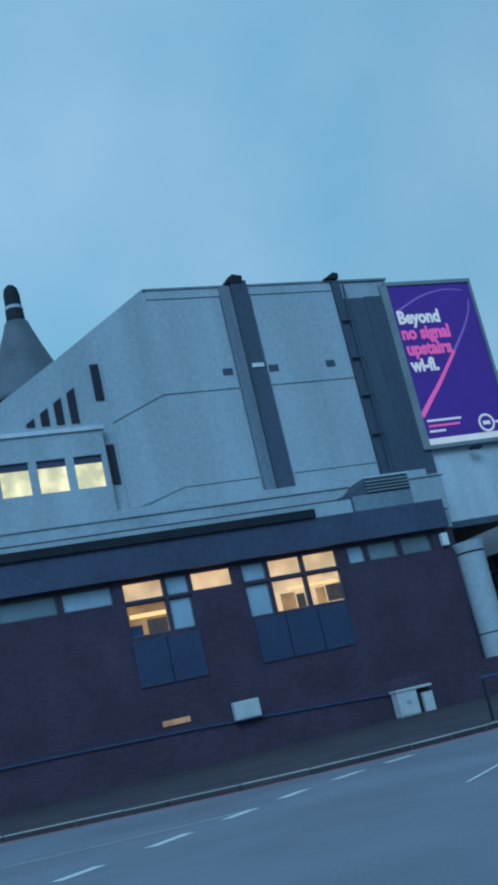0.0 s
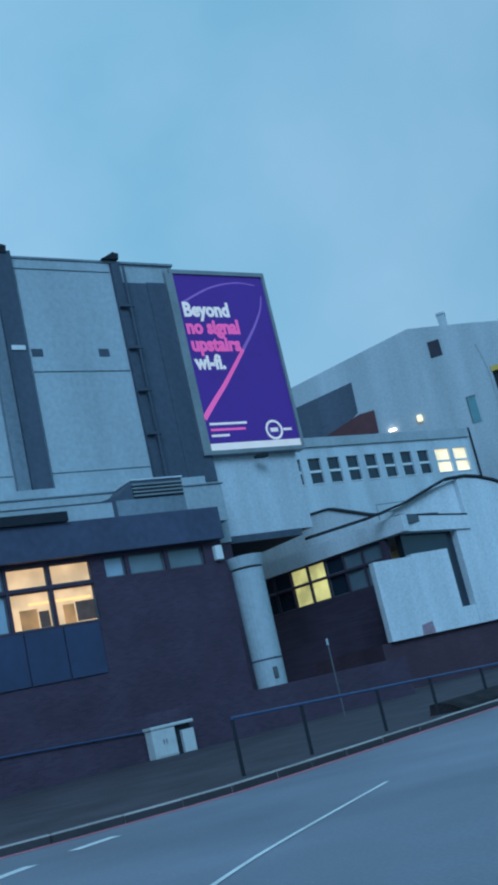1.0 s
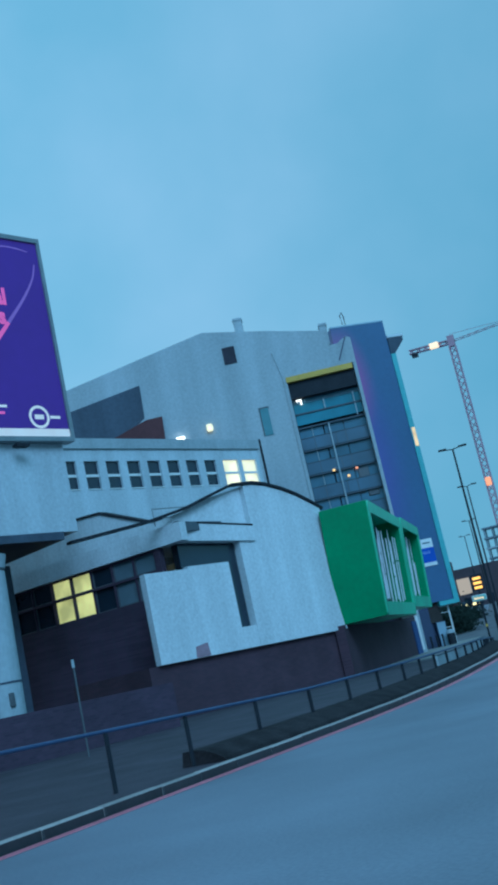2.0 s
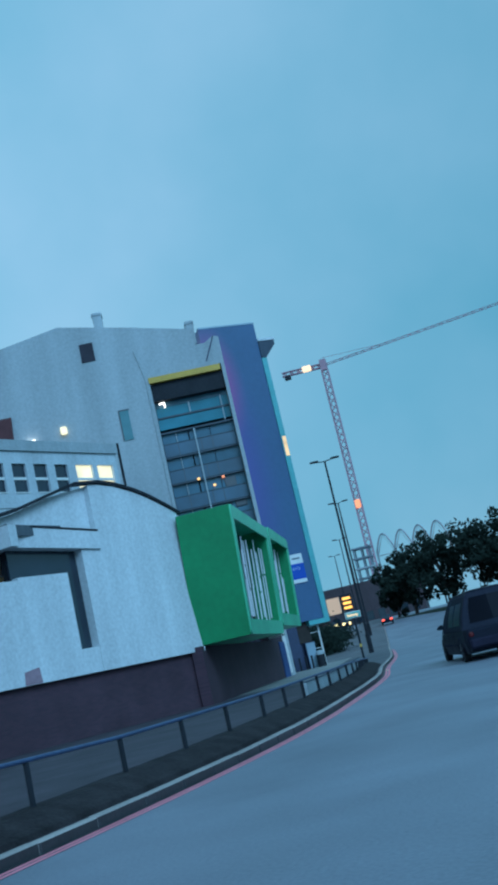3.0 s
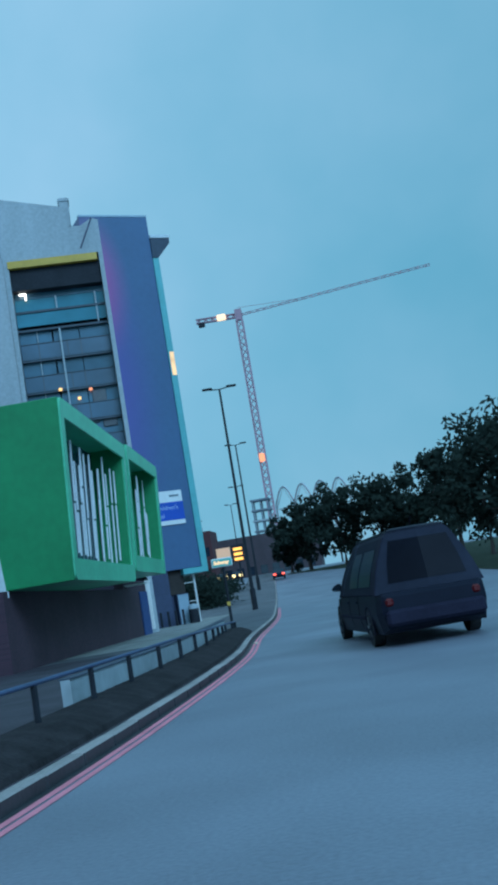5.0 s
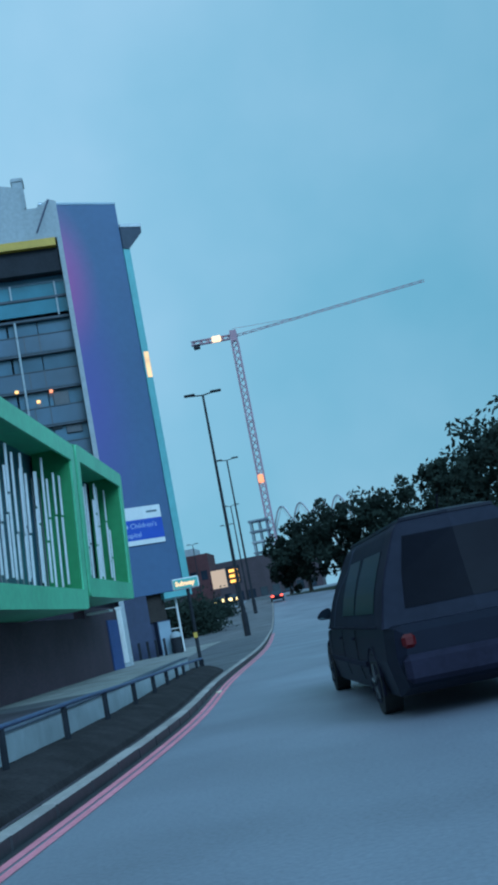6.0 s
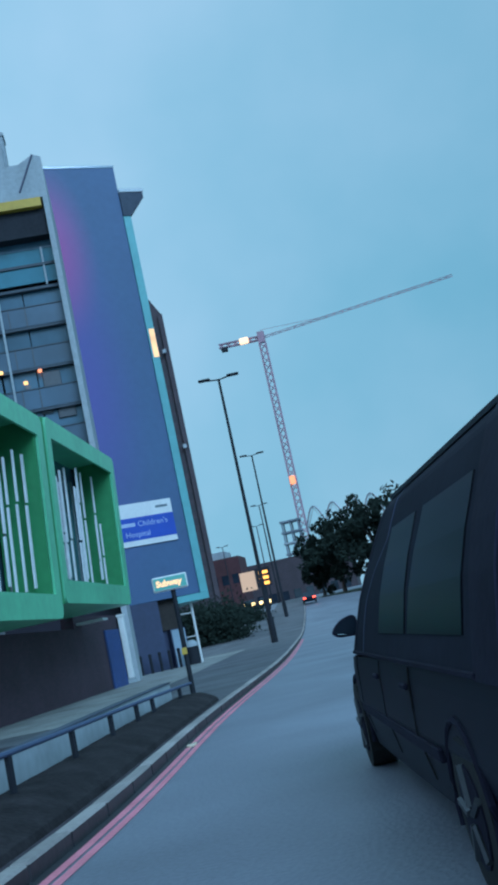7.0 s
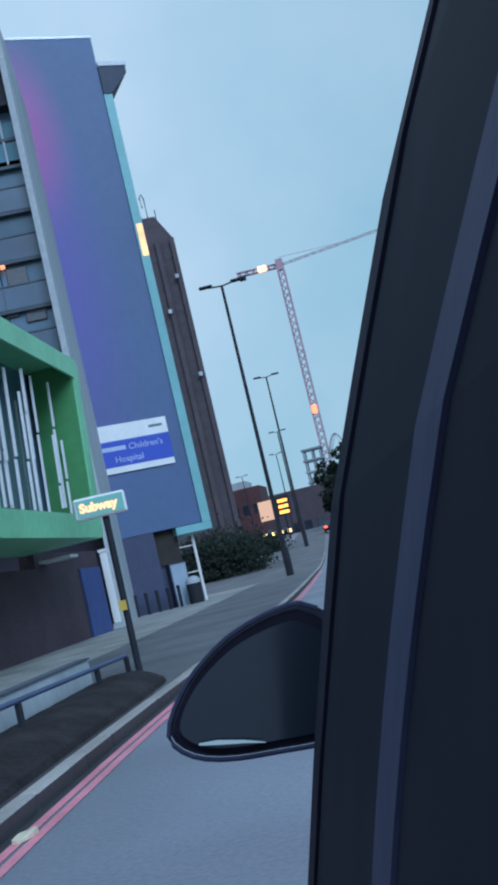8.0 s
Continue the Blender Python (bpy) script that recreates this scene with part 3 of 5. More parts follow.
for i, q in enumerate(panes):
    pane = part("window", boxes(FB, (q[0], q[1], -0.22, -0.18, q[2], q[3])), lit.get(i, M_glass_sky if i == 15 else M_glass), podium)
    part("frame", boxes(FB, (q[0], q[1], -0.17, -0.11, q[2], q[2] + 0.05), (q[0], q[1], -0.17, -0.11, q[3] - 0.05, q[3]),
                        (q[0], q[0] + 0.05, -0.17, -0.11, q[2] + 0.05, q[3] - 0.05), (q[1] - 0.05, q[1], -0.17, -0.11, q[2] + 0.05, q[3] - 0.05)), M_frame, pane)
# blinds, boards and tubes seen inside the lit windows
for s0, s1, z0, z1, m in ((-4.5, -3.1, 5.55, 5.7, M_lamp_warm), (1.45, 2.05, 4.88, 5.5, M_warm_low), (2.1, 2.45, 4.88, 5.4, M_room_dark), (2.95, 3.35, 4.88, 5.5, M_warm_low), (3.4, 4.15, 4.9, 5.55, M_room_dark), (-3.9, -3.15, 4.88, 5.45, M_room_dark), (1.8, 4.0, 5.62, 5.70, M_lamp_warm), (-4.6, -4.1, 4.9, 5.3, M_bluepanel)):
    part("room_item", boxes(FB, (s0 + SH, s1 + SH, -0.178, -0.172, z0, z1)), m, podium)
for s0, s1 in ((-4.65, -3.4), (-3.35, -2.1), (0.1, 1.35), (1.4, 2.7), (2.75, 4.0)):
    part("spandrel", boxes(FB, (s0 + SH, s1 + SH, 0.003, 0.06, 3.1, 4.74)), M_bluepanel, podium, "dull blue panel under a window")
part("wall_box", boxes(FB, (9.42, 9.72, 0.003, 0.22, 6.22, 6.74), bev=0.02), M_white, podium, "small white wall box")
# roof plant
plant = thing("roof_vent_unit", tuple(FB.at(8.2, -2.5, 8.12)), "grey louvred ventilation unit on the flat roof", "vent")
part("casing", prism(FB, [(6.3, 8.12), (6.3, 9.22), (7.2, 9.42), (7.85, 9.93), (10.0, 9.93), (10.0, 8.12)], -3.4, -2.0), M_concrete_dark, plant)
part("cover_strip", boxes(FB, (7.8, 10.05, -3.35, -1.95, 9.935, 9.99)), M_pale, plant, "pale flat cover")
part("lower_panel", boxes(FB, (7.05, 9.98, -1.997, -1.95, 8.2, 9.22)), M_concrete_mid, plant)
for i in range(4):
    part("louvre", boxes(FB, (7.8, 9.95, -1.997, -1.86, 9.30 + i * 0.14, 9.36 + i * 0.14)), M_steel, plant)

# ---- billboard and its wall ----
FBB = Face((-19.92, 7.71), (2.30, 4.86))
BW = 5.377
back = thing("billboard_wall", tuple(FBB.at(2.5, -2, 0)), "stained pale concrete wall below the billboard", "wall")
part("wall", boxes(FBB, (-0.4, 5.0, -6, -0.32, 8.25, 20.9)), M_office, back)
part("beam", boxes(FBB, (-0.5, 4.2, -6, -0.2, 7.92, 8.24)), M_concrete_dark, back, "dark edge beam")
for s_ in (0.6, 4.4):
    part("pier", boxes(FBB, (s_ - 0.25, s_ + 0.25, -5.6, -5.1, 0, 7.91)), M_concrete_dark, back)
bb = thing("billboard", tuple(FBB.at(2.7, 0, 11.9)), "tall purple advertising billboard in a steel frame", "billboard")
part("backing", boxes(FBB, (-0.27, BW, -0.5, -0.06, 11.95, 21.05)), M_steel, bb)
part("poster", boxes(FBB, (0.16, BW - 0.16, -0.055, 0.0, 12.5, 20.85)), M_purple, bb, "purple poster")
part("frame", boxes(FBB, (0, BW, -0.055, 0.09, 20.86, 21.06), (-0.27, 0.155, -0.055, 0.09, 11.95, 20.855), (BW - 0.155, BW, -0.055, 0.09, 11.95, 20.855), (0.16, BW - 0.16, -0.055, 0.09, 11.95, 12.14)), M_steel, bb)
part("light_strip", boxes(FBB, (0.16, BW - 0.16, -0.055, 0.03, 12.15, 12.48)), M_poster_white, bb, "white strip along the foot")


def text_on(fr, body, s, z, size, material, parent, o=0.004, stretch=1.0, name="lettering", bold=0.0):
    cu = bpy.data.curves.new(name, "FONT")
    cu.body, cu.size, cu.extrude, cu.offset = body, size, 0.004, bold
    cu.resolution_u = 3
    tmp = new(name, cu)
    me = bpy.data.meshes.new_from_object(tmp.evaluated_get(bpy.context.evaluated_depsgraph_get()))
    bpy.data.objects.remove(tmp)
    bpy.data.curves.remove(cu)
    b = bmesh.new()
    b.from_mesh(me)
    bpy.data.meshes.remove(me)
    for v in b.verts:
        v.co = fr.at(s + v.co.x * stretch, o + v.co.z, z + v.co.y)
    ob = part(name, b, material, parent)
    return ob


for body, z, m, s_, k in (("Beyond", 18.74, M_poster_white, 0.34, 0.86), ("no signal", 17.87, M_poster_pink, 0.32, 0.86), ("upstairs", 17.0, M_poster_pink, 0.38, 0.88), ("wi-fi.", 16.1, M_poster_white, 0.40, 0.84)):
    text_on(FBB, body, s_, z, 0.98, m, bb, o=0.006, stretch=k, bold=0.045)


def arc_ribbon(pts, w0, w1):
    c = glide([(a, b) for a, b in pts], 0.15)
    b = bmesh.new()
    lo, hi = [], []
    for i, p in enumerate(c):
        w = (c[min(i + 1, len(c) - 1)] - c[max(i - 1, 0)]).normalized()
        h = (w0 + (w1 - w0) * i / (len(c) - 1)) / 2
        lo.append([b.verts.new(FBB.at(p.x - w.y * h, o, p.y + w.x * h)) for o in (0.002, 0.006)])
        hi.append([b.verts.new(FBB.at(p.x + w.y * h, o, p.y - w.x * h)) for o in (0.002, 0.006)])
    for i in range(len(c) - 1):
        b.faces.new((lo[i][1], hi[i][1], hi[i + 1][1], lo[i + 1][1]))
        b.faces.new((lo[i][0], lo[i][1], lo[i + 1][1], lo[i + 1][0]))
        b.faces.new((hi[i][0], hi[i][1], hi[i + 1][1], hi[i + 1][0]))
    return b


part("light_trail", arc_ribbon([(0.2, 13.68), (0.95, 14.5), (1.8, 15.4), (3.2, 17.05)], 0.26, 0.16), M_poster_pink, bb)
part("light_trail", arc_ribbon([(3.2, 17.05), (4.14, 18.2), (4.75, 19.15), (4.98, 19.85)], 0.16, 0.06), M_poster_lilac, bb)
part("light_trail", arc_ribbon([(0.42, 19.42), (2.07, 20.2), (3.6, 20.52), (4.75, 20.42)], 0.11, 0.05), M_poster_lilac, bb)
for z, a, b_ in ((13.36, 0.4, 2.44), (13.08, 0.4, 2.3), (12.80, 0.38, 1.35)):
    part("small_print", boxes(FBB, (a, b_, 0.001, 0.006, z, z + 0.11)), M_poster_white if z != 13.08 else M_poster_pink, bb)
bm = bmesh.new()
rings = [[bm.verts.new(FBB.at(3.88 + r * math.cos(k), o, 12.99 + r * math.sin(k))) for k in [2 * math.pi * j / 28 for j in range(28)]] for r, o in ((0.49, 0.006), (0.37, 0.006))]
for j in range(28):
    bm.faces.new((rings[0][j], rings[0][(j + 1) % 28], rings[1][(j + 1) % 28], rings[1][j]))
part("ring_logo", bm, M_poster_white, bb)
part("logo_bar", boxes(FBB, (3.66, 4.10, 0.001, 0.006, 12.89, 13.09)), M_poster_white, bb)
part("logo_bar", boxes(FBB, (4.40, 4.90, 0.001, 0.006, 12.93, 13.05)), M_poster_white, bb)
part("floodlight", boxes(FBB, (2.3, 2.9, 0.12, 0.45, 11.62, 11.75), (2.55, 2.65, -0.06, 0.12, 11.66, 11.72)), M_dark, bb)

# ---- round concrete pier at the podium's end ----
pier = thing("concrete_pier", tuple(FB.at(10.56, 0.2, 0)), "pale round concrete pier with a flared cap", "column")
PC = FB.at(10.56, 0.2, 0)
bm = bmesh.new()
bmesh.ops.create_cone(bm, segments=24, radius1=0.53, radius2=0.57, depth=5.6, cap_ends=True, matrix=Matrix.Translation((PC.x, PC.y, 2.9)))
part("shaft", bm, M_concrete, pier, smooth=False)
bm = bmesh.new()
bmesh.ops.create_cone(bm, segments=24, radius1=0.60, radius2=0.68, depth=0.40, cap_ends=True, matrix=Matrix.Translation((PC.x, PC.y, 5.98)))
part("cap", bm, M_concrete, pier)
bm = bmesh.new()
bmesh.ops.create_cone(bm, segments=24, radius1=0.56, radius2=0.56, depth=0.06, cap_ends=True, matrix=Matrix.Translation((PC.x, PC.y, 2.45)))
part("band", bm, M_concrete_dark, pier)
part("access_plate", boxes(FB, (10.36, 10.52, 0.70, 0.80, 1.75, 2.15), bev=0.02), M_frame, pier, "small dark metal plate")
yard = thing("yard_wall", tuple(FB.at(12, 1.2, 0)), "low dark brick yard wall", "wall")
part("wall", boxes(FB, (-22, 16, 1.0, 1.25, 0, 1.5)), M_brick, yard)

# ---- brick link with the yellow-lit windows ----
FY = Face((-23.0, 17.0), (0.9642, -0.2652))
link = thing("brick_link_block", (-22, 18, 0), "dark brick link block with pale fascia and yellow-lit windows", "building")
op = [(-1.85 + i * 1.27, -0.63 + i * 1.27, z0, z1) for i in range(7) for z0, z1 in ((5.15, 6.15), (6.25, 7.02))]
part("wall", wall(FY, -9, 7.3, 0, 7.1, 0.3, op), M_brick, link)
for i, q in enumerate(op):
    m = M_yellow_win if i // 2 in (2, 3) else (M_glass if i // 2 > 4 else M_glass_dark)
    pane = part("window", boxes(FY, (q[0], q[1], -0.2, -0.16, q[2], q[3])), m, link)
    part("frame", boxes(FY, (q[0], q[1], -0.15, -0.1, q[2], q[2] + 0.05), (q[0], q[0] + 0.05, -0.15, -0.1, q[2] + 0.05, q[3])), M_frame, pane)
part("fascia", boxes(FY, (-9, 8.75, -0.3, 0.12, 7.12, 7.9)), M_pale, link, "pale eaves band")
part("roof", boxes(FY, (-9, 8.75, -7, -0.31, 7.5, 7.89)), M_slate, link)
part("parapet", prism(FY, [(-9, 7.91), (7.6, 7.91), (7.6, 8.25), (5.9, 8.55), (3.3, 9.62), (1.36, 9.74), (-9, 10.3)], -1.6, -1.2), M_pale, link)
part("coping", prism(FY, [(7.7, 8.26), (5.9, 8.56), (3.3, 9.63), (1.36, 9.75), (-9, 10.31), (-9, 10.41), (1.36, 9.85), (3.35, 9.74), (5.95, 8.67), (7.7, 8.36)], -1.66, -1.14), M_dark, link)

# ---- white rendered block with the dark L-shaped slot ----
FW = Face((-10.7, 22.5), (0.4839, 0.8751))
white = thing("white_block", (-14, 17, 0), "white rendered block with a curved dark coping over brown brick", "building")
part("brick_base", boxes(FW, (-11.2, 0.0, -6, -0.25, 0, 2.28)), M_brick_y, white)
part("lower_wall", boxes(FW, (-10.75, -8.5, -0.35, 0, 2.29, 5.95), (-8.5, -6.25, -0.35, 0, 2.29, 6.05), (-6.25, -5.42, -0.35, 0, 2.29, 3.2)), M_pale, white)
arch = [(-5.4, 2.29), (0.0, 2.29), (0.0, 8.05), (-0.6, 8.35), (-1.4, 8.72), (-2.2, 9.02), (-3.2, 9.28), (-4.0, 9.38), (-4.5, 9.36), (-4.5, 6.9), (-5.4, 6.97)]
part("main_wall", prism(FW, arch, -6, 0), M_pale, white)
part("upper_band", prism(FW, [(-8.6, 7.13), (-4.52, 6.82), (-4.52, 7.5), (-8.6, 7.9)], -3.0, 0.12), M_pale, white)
part("slot_glass", boxes(FW, (-8.5, -5.42, -0.5, -0.4, 3.2, 7.12)), M_glass_dark, white, "dark recessed glazing")
part("slot_return", boxes(FW, (-8.45, -6.3, -0.9, -0.51, 5.96, 7.12)), M_dark, white)
cop = [(0.15, 7.98), (-0.6, 8.38), (-1.4, 8.76), (-2.2, 9.06), (-3.2, 9.32), (-4.0, 9.42), (-5.2, 9.36), (-6.4, 8.98), (-8.0, 8.46), (-10.2, 7.98), (-13.9, 7.45)]
bm = bmesh.new()
cols_ = [[bm.verts.new(FW.at(a, o, z)) for o, z in ((-0.25, za), (0.10, za), (0.10, za + 0.12), (-0.25, za + 0.12))] for a, za in cop]
for u_, v_ in zip(cols_, cols_[1:]):
    for j in range(4):
        bm.faces.new((u_[j], u_[(j + 1) % 4], v_[(j + 1) % 4], v_[j]))
part("coping", bm, M_dark, white, "dark curved coping")
part("roof_wall", prism(FW, [(-4.52, 7.52), (-4.52, 9.36), (-6.4, 8.97), (-8.0, 8.44), (-8.6, 8.31), (-8.6, 7.91)], -3.0, -0.26), M_pale, white)
part("band_coping", prism(FW, [(-8.7, 7.915), (-4.53, 7.507), (-4.53, 7.57), (-8.7, 7.98)], -0.2, 0.15), M_dark, white)
# reddish wall stain, added as a thin panel
part("wall_stain", prism(FW, [(-8.95, 2.3), (-8.2, 2.3), (-8.25, 2.85), (-8.9, 2.75)], 0.002, 0.008), mat("reddish_stain", (0.33, 0.22, 0.26), 0.8, 0.2, 6, 1, 0.1), white, "small faded reddish stain, a thin panel on the wall")
bm = bmesh.new()
for z in (8.25, 8.65):
    tube(bm, [FW.at(-9.5, -0.3, z), FW.at(-4.6, -0.3, z)], 0.025)
for s in (-9.5, -7.8, -6.2, -4.7):
    tube(bm, [FW.at(s, -0.3, 7.9), FW.at(s, -0.3, 8.67)], 0.025)
part("roof_rail", bm, M_steel, white)

# ---- long office range with a window row ----
FR = Face((-20.0, 43.5), U)
office = thing("office_range", (-24, 37, 0), "pale office range with a row of small windows, two lit", "building")
op = [(-16.56 + i * 1.66, -15.5 + i * 1.66, 13.75, 15.55) for i in range(8)] + [(-3.2, -1.75, 13.75, 15.55), (-1.35, 0.05, 13.75, 15.55)]
part("wall", wall(FR, -18, 0.5, 0, 16.3, 0.3, op), M_office, office)
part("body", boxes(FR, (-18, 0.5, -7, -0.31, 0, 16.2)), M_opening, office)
part("parapet", boxes(FR, (-18.1, 0.6, -0.5, 0.15, 16.31, 16.95)), M_grey, office)
for i, q in enumerate(op):
    m = M_cream_win if i > 7 else M_glass_dark
    pane = part("window", boxes(FR, (q[0], q[1], -0.22, -0.18, q[2], q[3])), m, office)
    part("transom", boxes(FR, (q[0], q[1], -0.17, -0.1, 14.58, 14.74)), M_white, pane)
    part("sill", boxes(FR, (q[0], q[1], -0.17, 0.05, q[2] + 0.002, q[2] + 0.06)), M_white, pane)
part("downpipe", tube(bmesh.new(), [FR.at(0.75, 0.1, 0), FR.at(0.75, 0.1, 17)], 0.09), M_dark, office)

# ---- hospital: grey block, glazed bay, blue slab ----
FH = Face((-13.07, 49.99), (0.9665, 0.2566))
hosp = thing("hospital_block", (-20, 50, 0), "grey rendered hospital block with chimneys and a glazed bay", "building")
part("wall", prism(FH, [(-24, 0), (-4.95, 0), (-4.95, 25.85), (-8.6, 26.65), (-10.5, 27.05), (-15.0, 26.25), (-21.85, 25.0), (-24, 24.2)], -9, 0), M_grey, hosp)
part("upper_wall", prism(FH, [(-4.95, 22.05), (-1.2, 22.05), (-1.2, 24.92), (-4.95, 25.82)], -9, 0), M_grey, hosp)
part("upper_wall", prism(FH, [(-1.2, 22.05), (0.45, 22.05), (0.45, 24.0), (0.1, 24.15), (-0.6, 23.75), (-1.2, 23.75)], -9, 0), M_grey, hosp)
part("back_wall", boxes(FH, (-1.19, 0.3, -2.4, -2.0, 22.06, 24.3)), M_grey, hosp)
part("jamb", boxes(FH, (0.21, 0.45, -9, 0, 0, 22.04)), M_grey, hosp)
for s, z, hw in ((-7.65, 27.75, 0.32), (-1.36, 25.75, 0.28)):
    ch = part("chimney", boxes(FH, (s - hw, s + hw, -1.4, -0.5, 24.0, z), bev=0.03), M_grey, hosp)
    part("pot", boxes(FH, (s - hw - 0.05, s + hw + 0.05, -1.45, -0.45, z - 0.22, z - 0.08)), M_grey, ch)
part("louvre_window", boxes(FH, (-9.25, -8.3, 0.004, 0.05, 24.1, 25.45)), M_opening, hosp)
part("side_window", boxes(FH, (-7.42, -6.8, 0.004, 0.05, 18.0, 20.1)), M_glass_side, hosp)
part("side_window_frame", boxes(FH, (-7.5, -6.74, 0.004, 0.07, 20.11, 20.2), (-7.5, -7.43, 0.004, 0.07, 18.0, 20.1)), M_frame, hosp)
# recess not cut in: a dark sheet on the wall carries its shade
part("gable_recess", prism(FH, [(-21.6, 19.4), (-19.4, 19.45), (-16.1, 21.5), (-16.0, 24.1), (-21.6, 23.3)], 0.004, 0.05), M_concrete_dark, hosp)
part("red_panel", prism(FH, [(-19.3, 19.4), (-14.85, 19.4), (-14.75, 21.3), (-16.0, 21.3), (-18.9, 20.4)], 0.06, 0.12), M_redbrick, hosp, "dull red panel")
part("wall_lamp", boxes(FH, (-11.6, -11.15, 0.05, 0.35, 19.3, 19.85), bev=0.08), M_cream_win, hosp, "glowing wall lamp")
part("wall_lamp", boxes(FH, (-14.0, -13.4, 0.05, 0.3, 19.2, 19.35)), M_lamp_white, hosp)
part("canopy_line", tube(bmesh.new(), [FH.at(-5.6, 0.05, 24.2), FH.at(-5.2, 0.05, 22.0), FH.at(-5.15, 0.05, 10)], 0.035), M_grey, hosp)
part("diagonal_line", tube(bmesh.new(), [FH.at(0.08, 0.03, 24.12), FH.at(-0.75, 0.03, 22.4)], 0.045, 5), M_fascia, hosp, "dark diagonal line on the upstand")
part("head_beam", boxes(FH, (-5.0, 0.1, -0.6, 0.08, 21.62, 22.03)), M_yellow, hosp, "yellow beam over the glazed bay")
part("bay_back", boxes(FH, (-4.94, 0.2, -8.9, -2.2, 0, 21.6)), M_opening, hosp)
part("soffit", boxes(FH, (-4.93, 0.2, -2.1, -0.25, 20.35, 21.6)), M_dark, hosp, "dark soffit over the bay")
part("teal_glass", boxes(FH, (-4.93, 0.2, -0.95, -0.9, 19.2, 19.98)), M_glass_teal, hosp, "teal tinted glazing")
part("bay_pane", boxes(FH, (-4.93, 0.2, -0.95, -0.9, 20.0, 20.34)), M_bay_glass, hosp)
part("mullion", boxes(FH, (-0.36, -0.28, -0.89, -0.73, 18.2, 20.0)), M_concrete, hosp)
part("mullion", boxes(FH, (-2.62, -2.54, -0.89, -0.73, 19.2, 20.0)), M_concrete, hosp)
part("teal_glass", boxes(FH, (-4.93, 0.2, -0.85, -0.8, 18.35, 19.12)), M_glass_teal, hosp, "teal tinted glazing")
for z in (19.2, 18.1, 16.3, 14.4, 12.5, 10.6, 8.7):
    part("floor_slab", boxes(FH, (-4.93, 0.2, -2.19, -0.72, z - 0.07, z + 0.05)), M_slab_edge, hosp)
for z0, z1 in ((16.37, 18.02), (14.46, 16.22), (12.56, 14.32), (10.66, 12.42), (8.76, 10.52), (4.5, 8.6)):
    for s0, s1 in ((-4.93, -3.95), (-3.88, -3.1), (-3.0, -1.55), (-1.5, 0.2)):
        part("bay_pane", boxes(FH, (s0, s1, -1.05, -1.0, z0, z1)), M_bay_glass, hosp)
for z in (16.37, 14.46, 12.56, 10.66):
    part("balustrade_panel", boxes(FH, (-4.92, 0.19, -0.79, -0.77, z + 0.02, z + 0.88)), M_bal_glass, hosp, "grey glass balcony front")
    part("balustrade_rail", boxes(FH, (-4.93, 0.2, -0.82, -0.74, z + 0.89, z + 0.94)), M_slab_edge, hosp)
    for k in (-3.93, -2.3, -1.54):
        part("baluster", boxes(FH, (k, k + 0.04, -0.765, -0.73, z, z + 0.88)), M_frame, hosp)
part("mullion", boxes(FH, (-2.66, -2.56, -0.715, -0.65, 8.7, 18.03)), M_concrete, hosp)
part("mullion", boxes(FH, (-3.94, -3.89, -0.98, -0.9, 8.7, 18.03)), M_concrete, hosp)
for s0, s1, z0, z1 in ((-1.3, -0.5, 13.2, 14.2), (-0.9, -0.1, 12.0, 13.3), (-1.6, -1.1, 12.3, 12.9)):
    part("stacked_box", boxes(FH, (s0, s1, -0.99, -0.90, z0, z1), bev=0.03), M_frame, hosp)
part("bay_lamp", boxes(FH, (-4.62, -4.22, -0.72, -0.62, 20.2, 20.28), (-4.3, -4.22, -0.72, -0.62, 19.9, 20.19)), M_lamp_white, hosp, "bright angled tube lamp")
for s, z, m in ((-2.04, 13.8, M_lamp_warm), (-1.34, 14.24, M_lamp_orange), (-3.03, 14.45, M_lamp_warm)):
    part("bay_lamp", boxes(FH, (s - 0.10, s + 0.09, -0.72, -0.62, z - 0.09, z + 0.07), bev=0.03), m, hosp)

FBL = Face((-11.6, 60.43), (0.849, 0.5283))
slab = thing("blue_slab", (-13.5, 59.5, 0), "tall blue and violet clad slab with a turquoise edge", "building")
part("cladding", boxes(FBL, (-4.75, 0.0, -8, 0, 3.62, 27.55)), M_blue, slab)
# same blue wall further down: its shade put into a darker panel colour
part("base", boxes(FBL, (-4.7, -2.35, -7, -0.03, 0, 3.61), (-2.35, -1.15, -7, -0.6, 0, 3.61), (-1.95, -1.15, -0.6, -0.08, 0, 2.05)), M_bluepanel, slab)
part("recess", boxes(FBL, (-2.34, -1.16, -0.59, -0.45, 2.06, 3.58)), M_bark, slab, "dark brown recess over the side door")
part("edge", boxes(FBL, (0.003, 0.42, -8, 0.10, 3.6, 24.6)), M_turquoise, slab, "turquoise edge panel")
part("edge", boxes(FBL, (-1.3, 0.42, -8, 0.10, 3.25, 3.59)), M_turquoise, slab)
# shaded underside put in as dark concrete, the lit edge as pale render
part("canopy", prism(FBL, [(0.003, 24.61), (0.4, 24.61), (1.35, 25.65), (1.35, 26.0), (0.003, 26.0)], -3.5, 0.15), M_concrete_dark, slab, "grey projecting roof canopy")
part("canopy_edge", boxes(FBL, (0.003, 1.40, -3.5, 0.2, 26.005, 26.2)), M_pale, slab)
part("edge_window", boxes(FBL, (0.425, 0.46, -2.0, -0.2, 16.4, 18.4), (0.1, 0.40, 0.103, 0.12, 16.4, 18.0)), M_warm, slab)
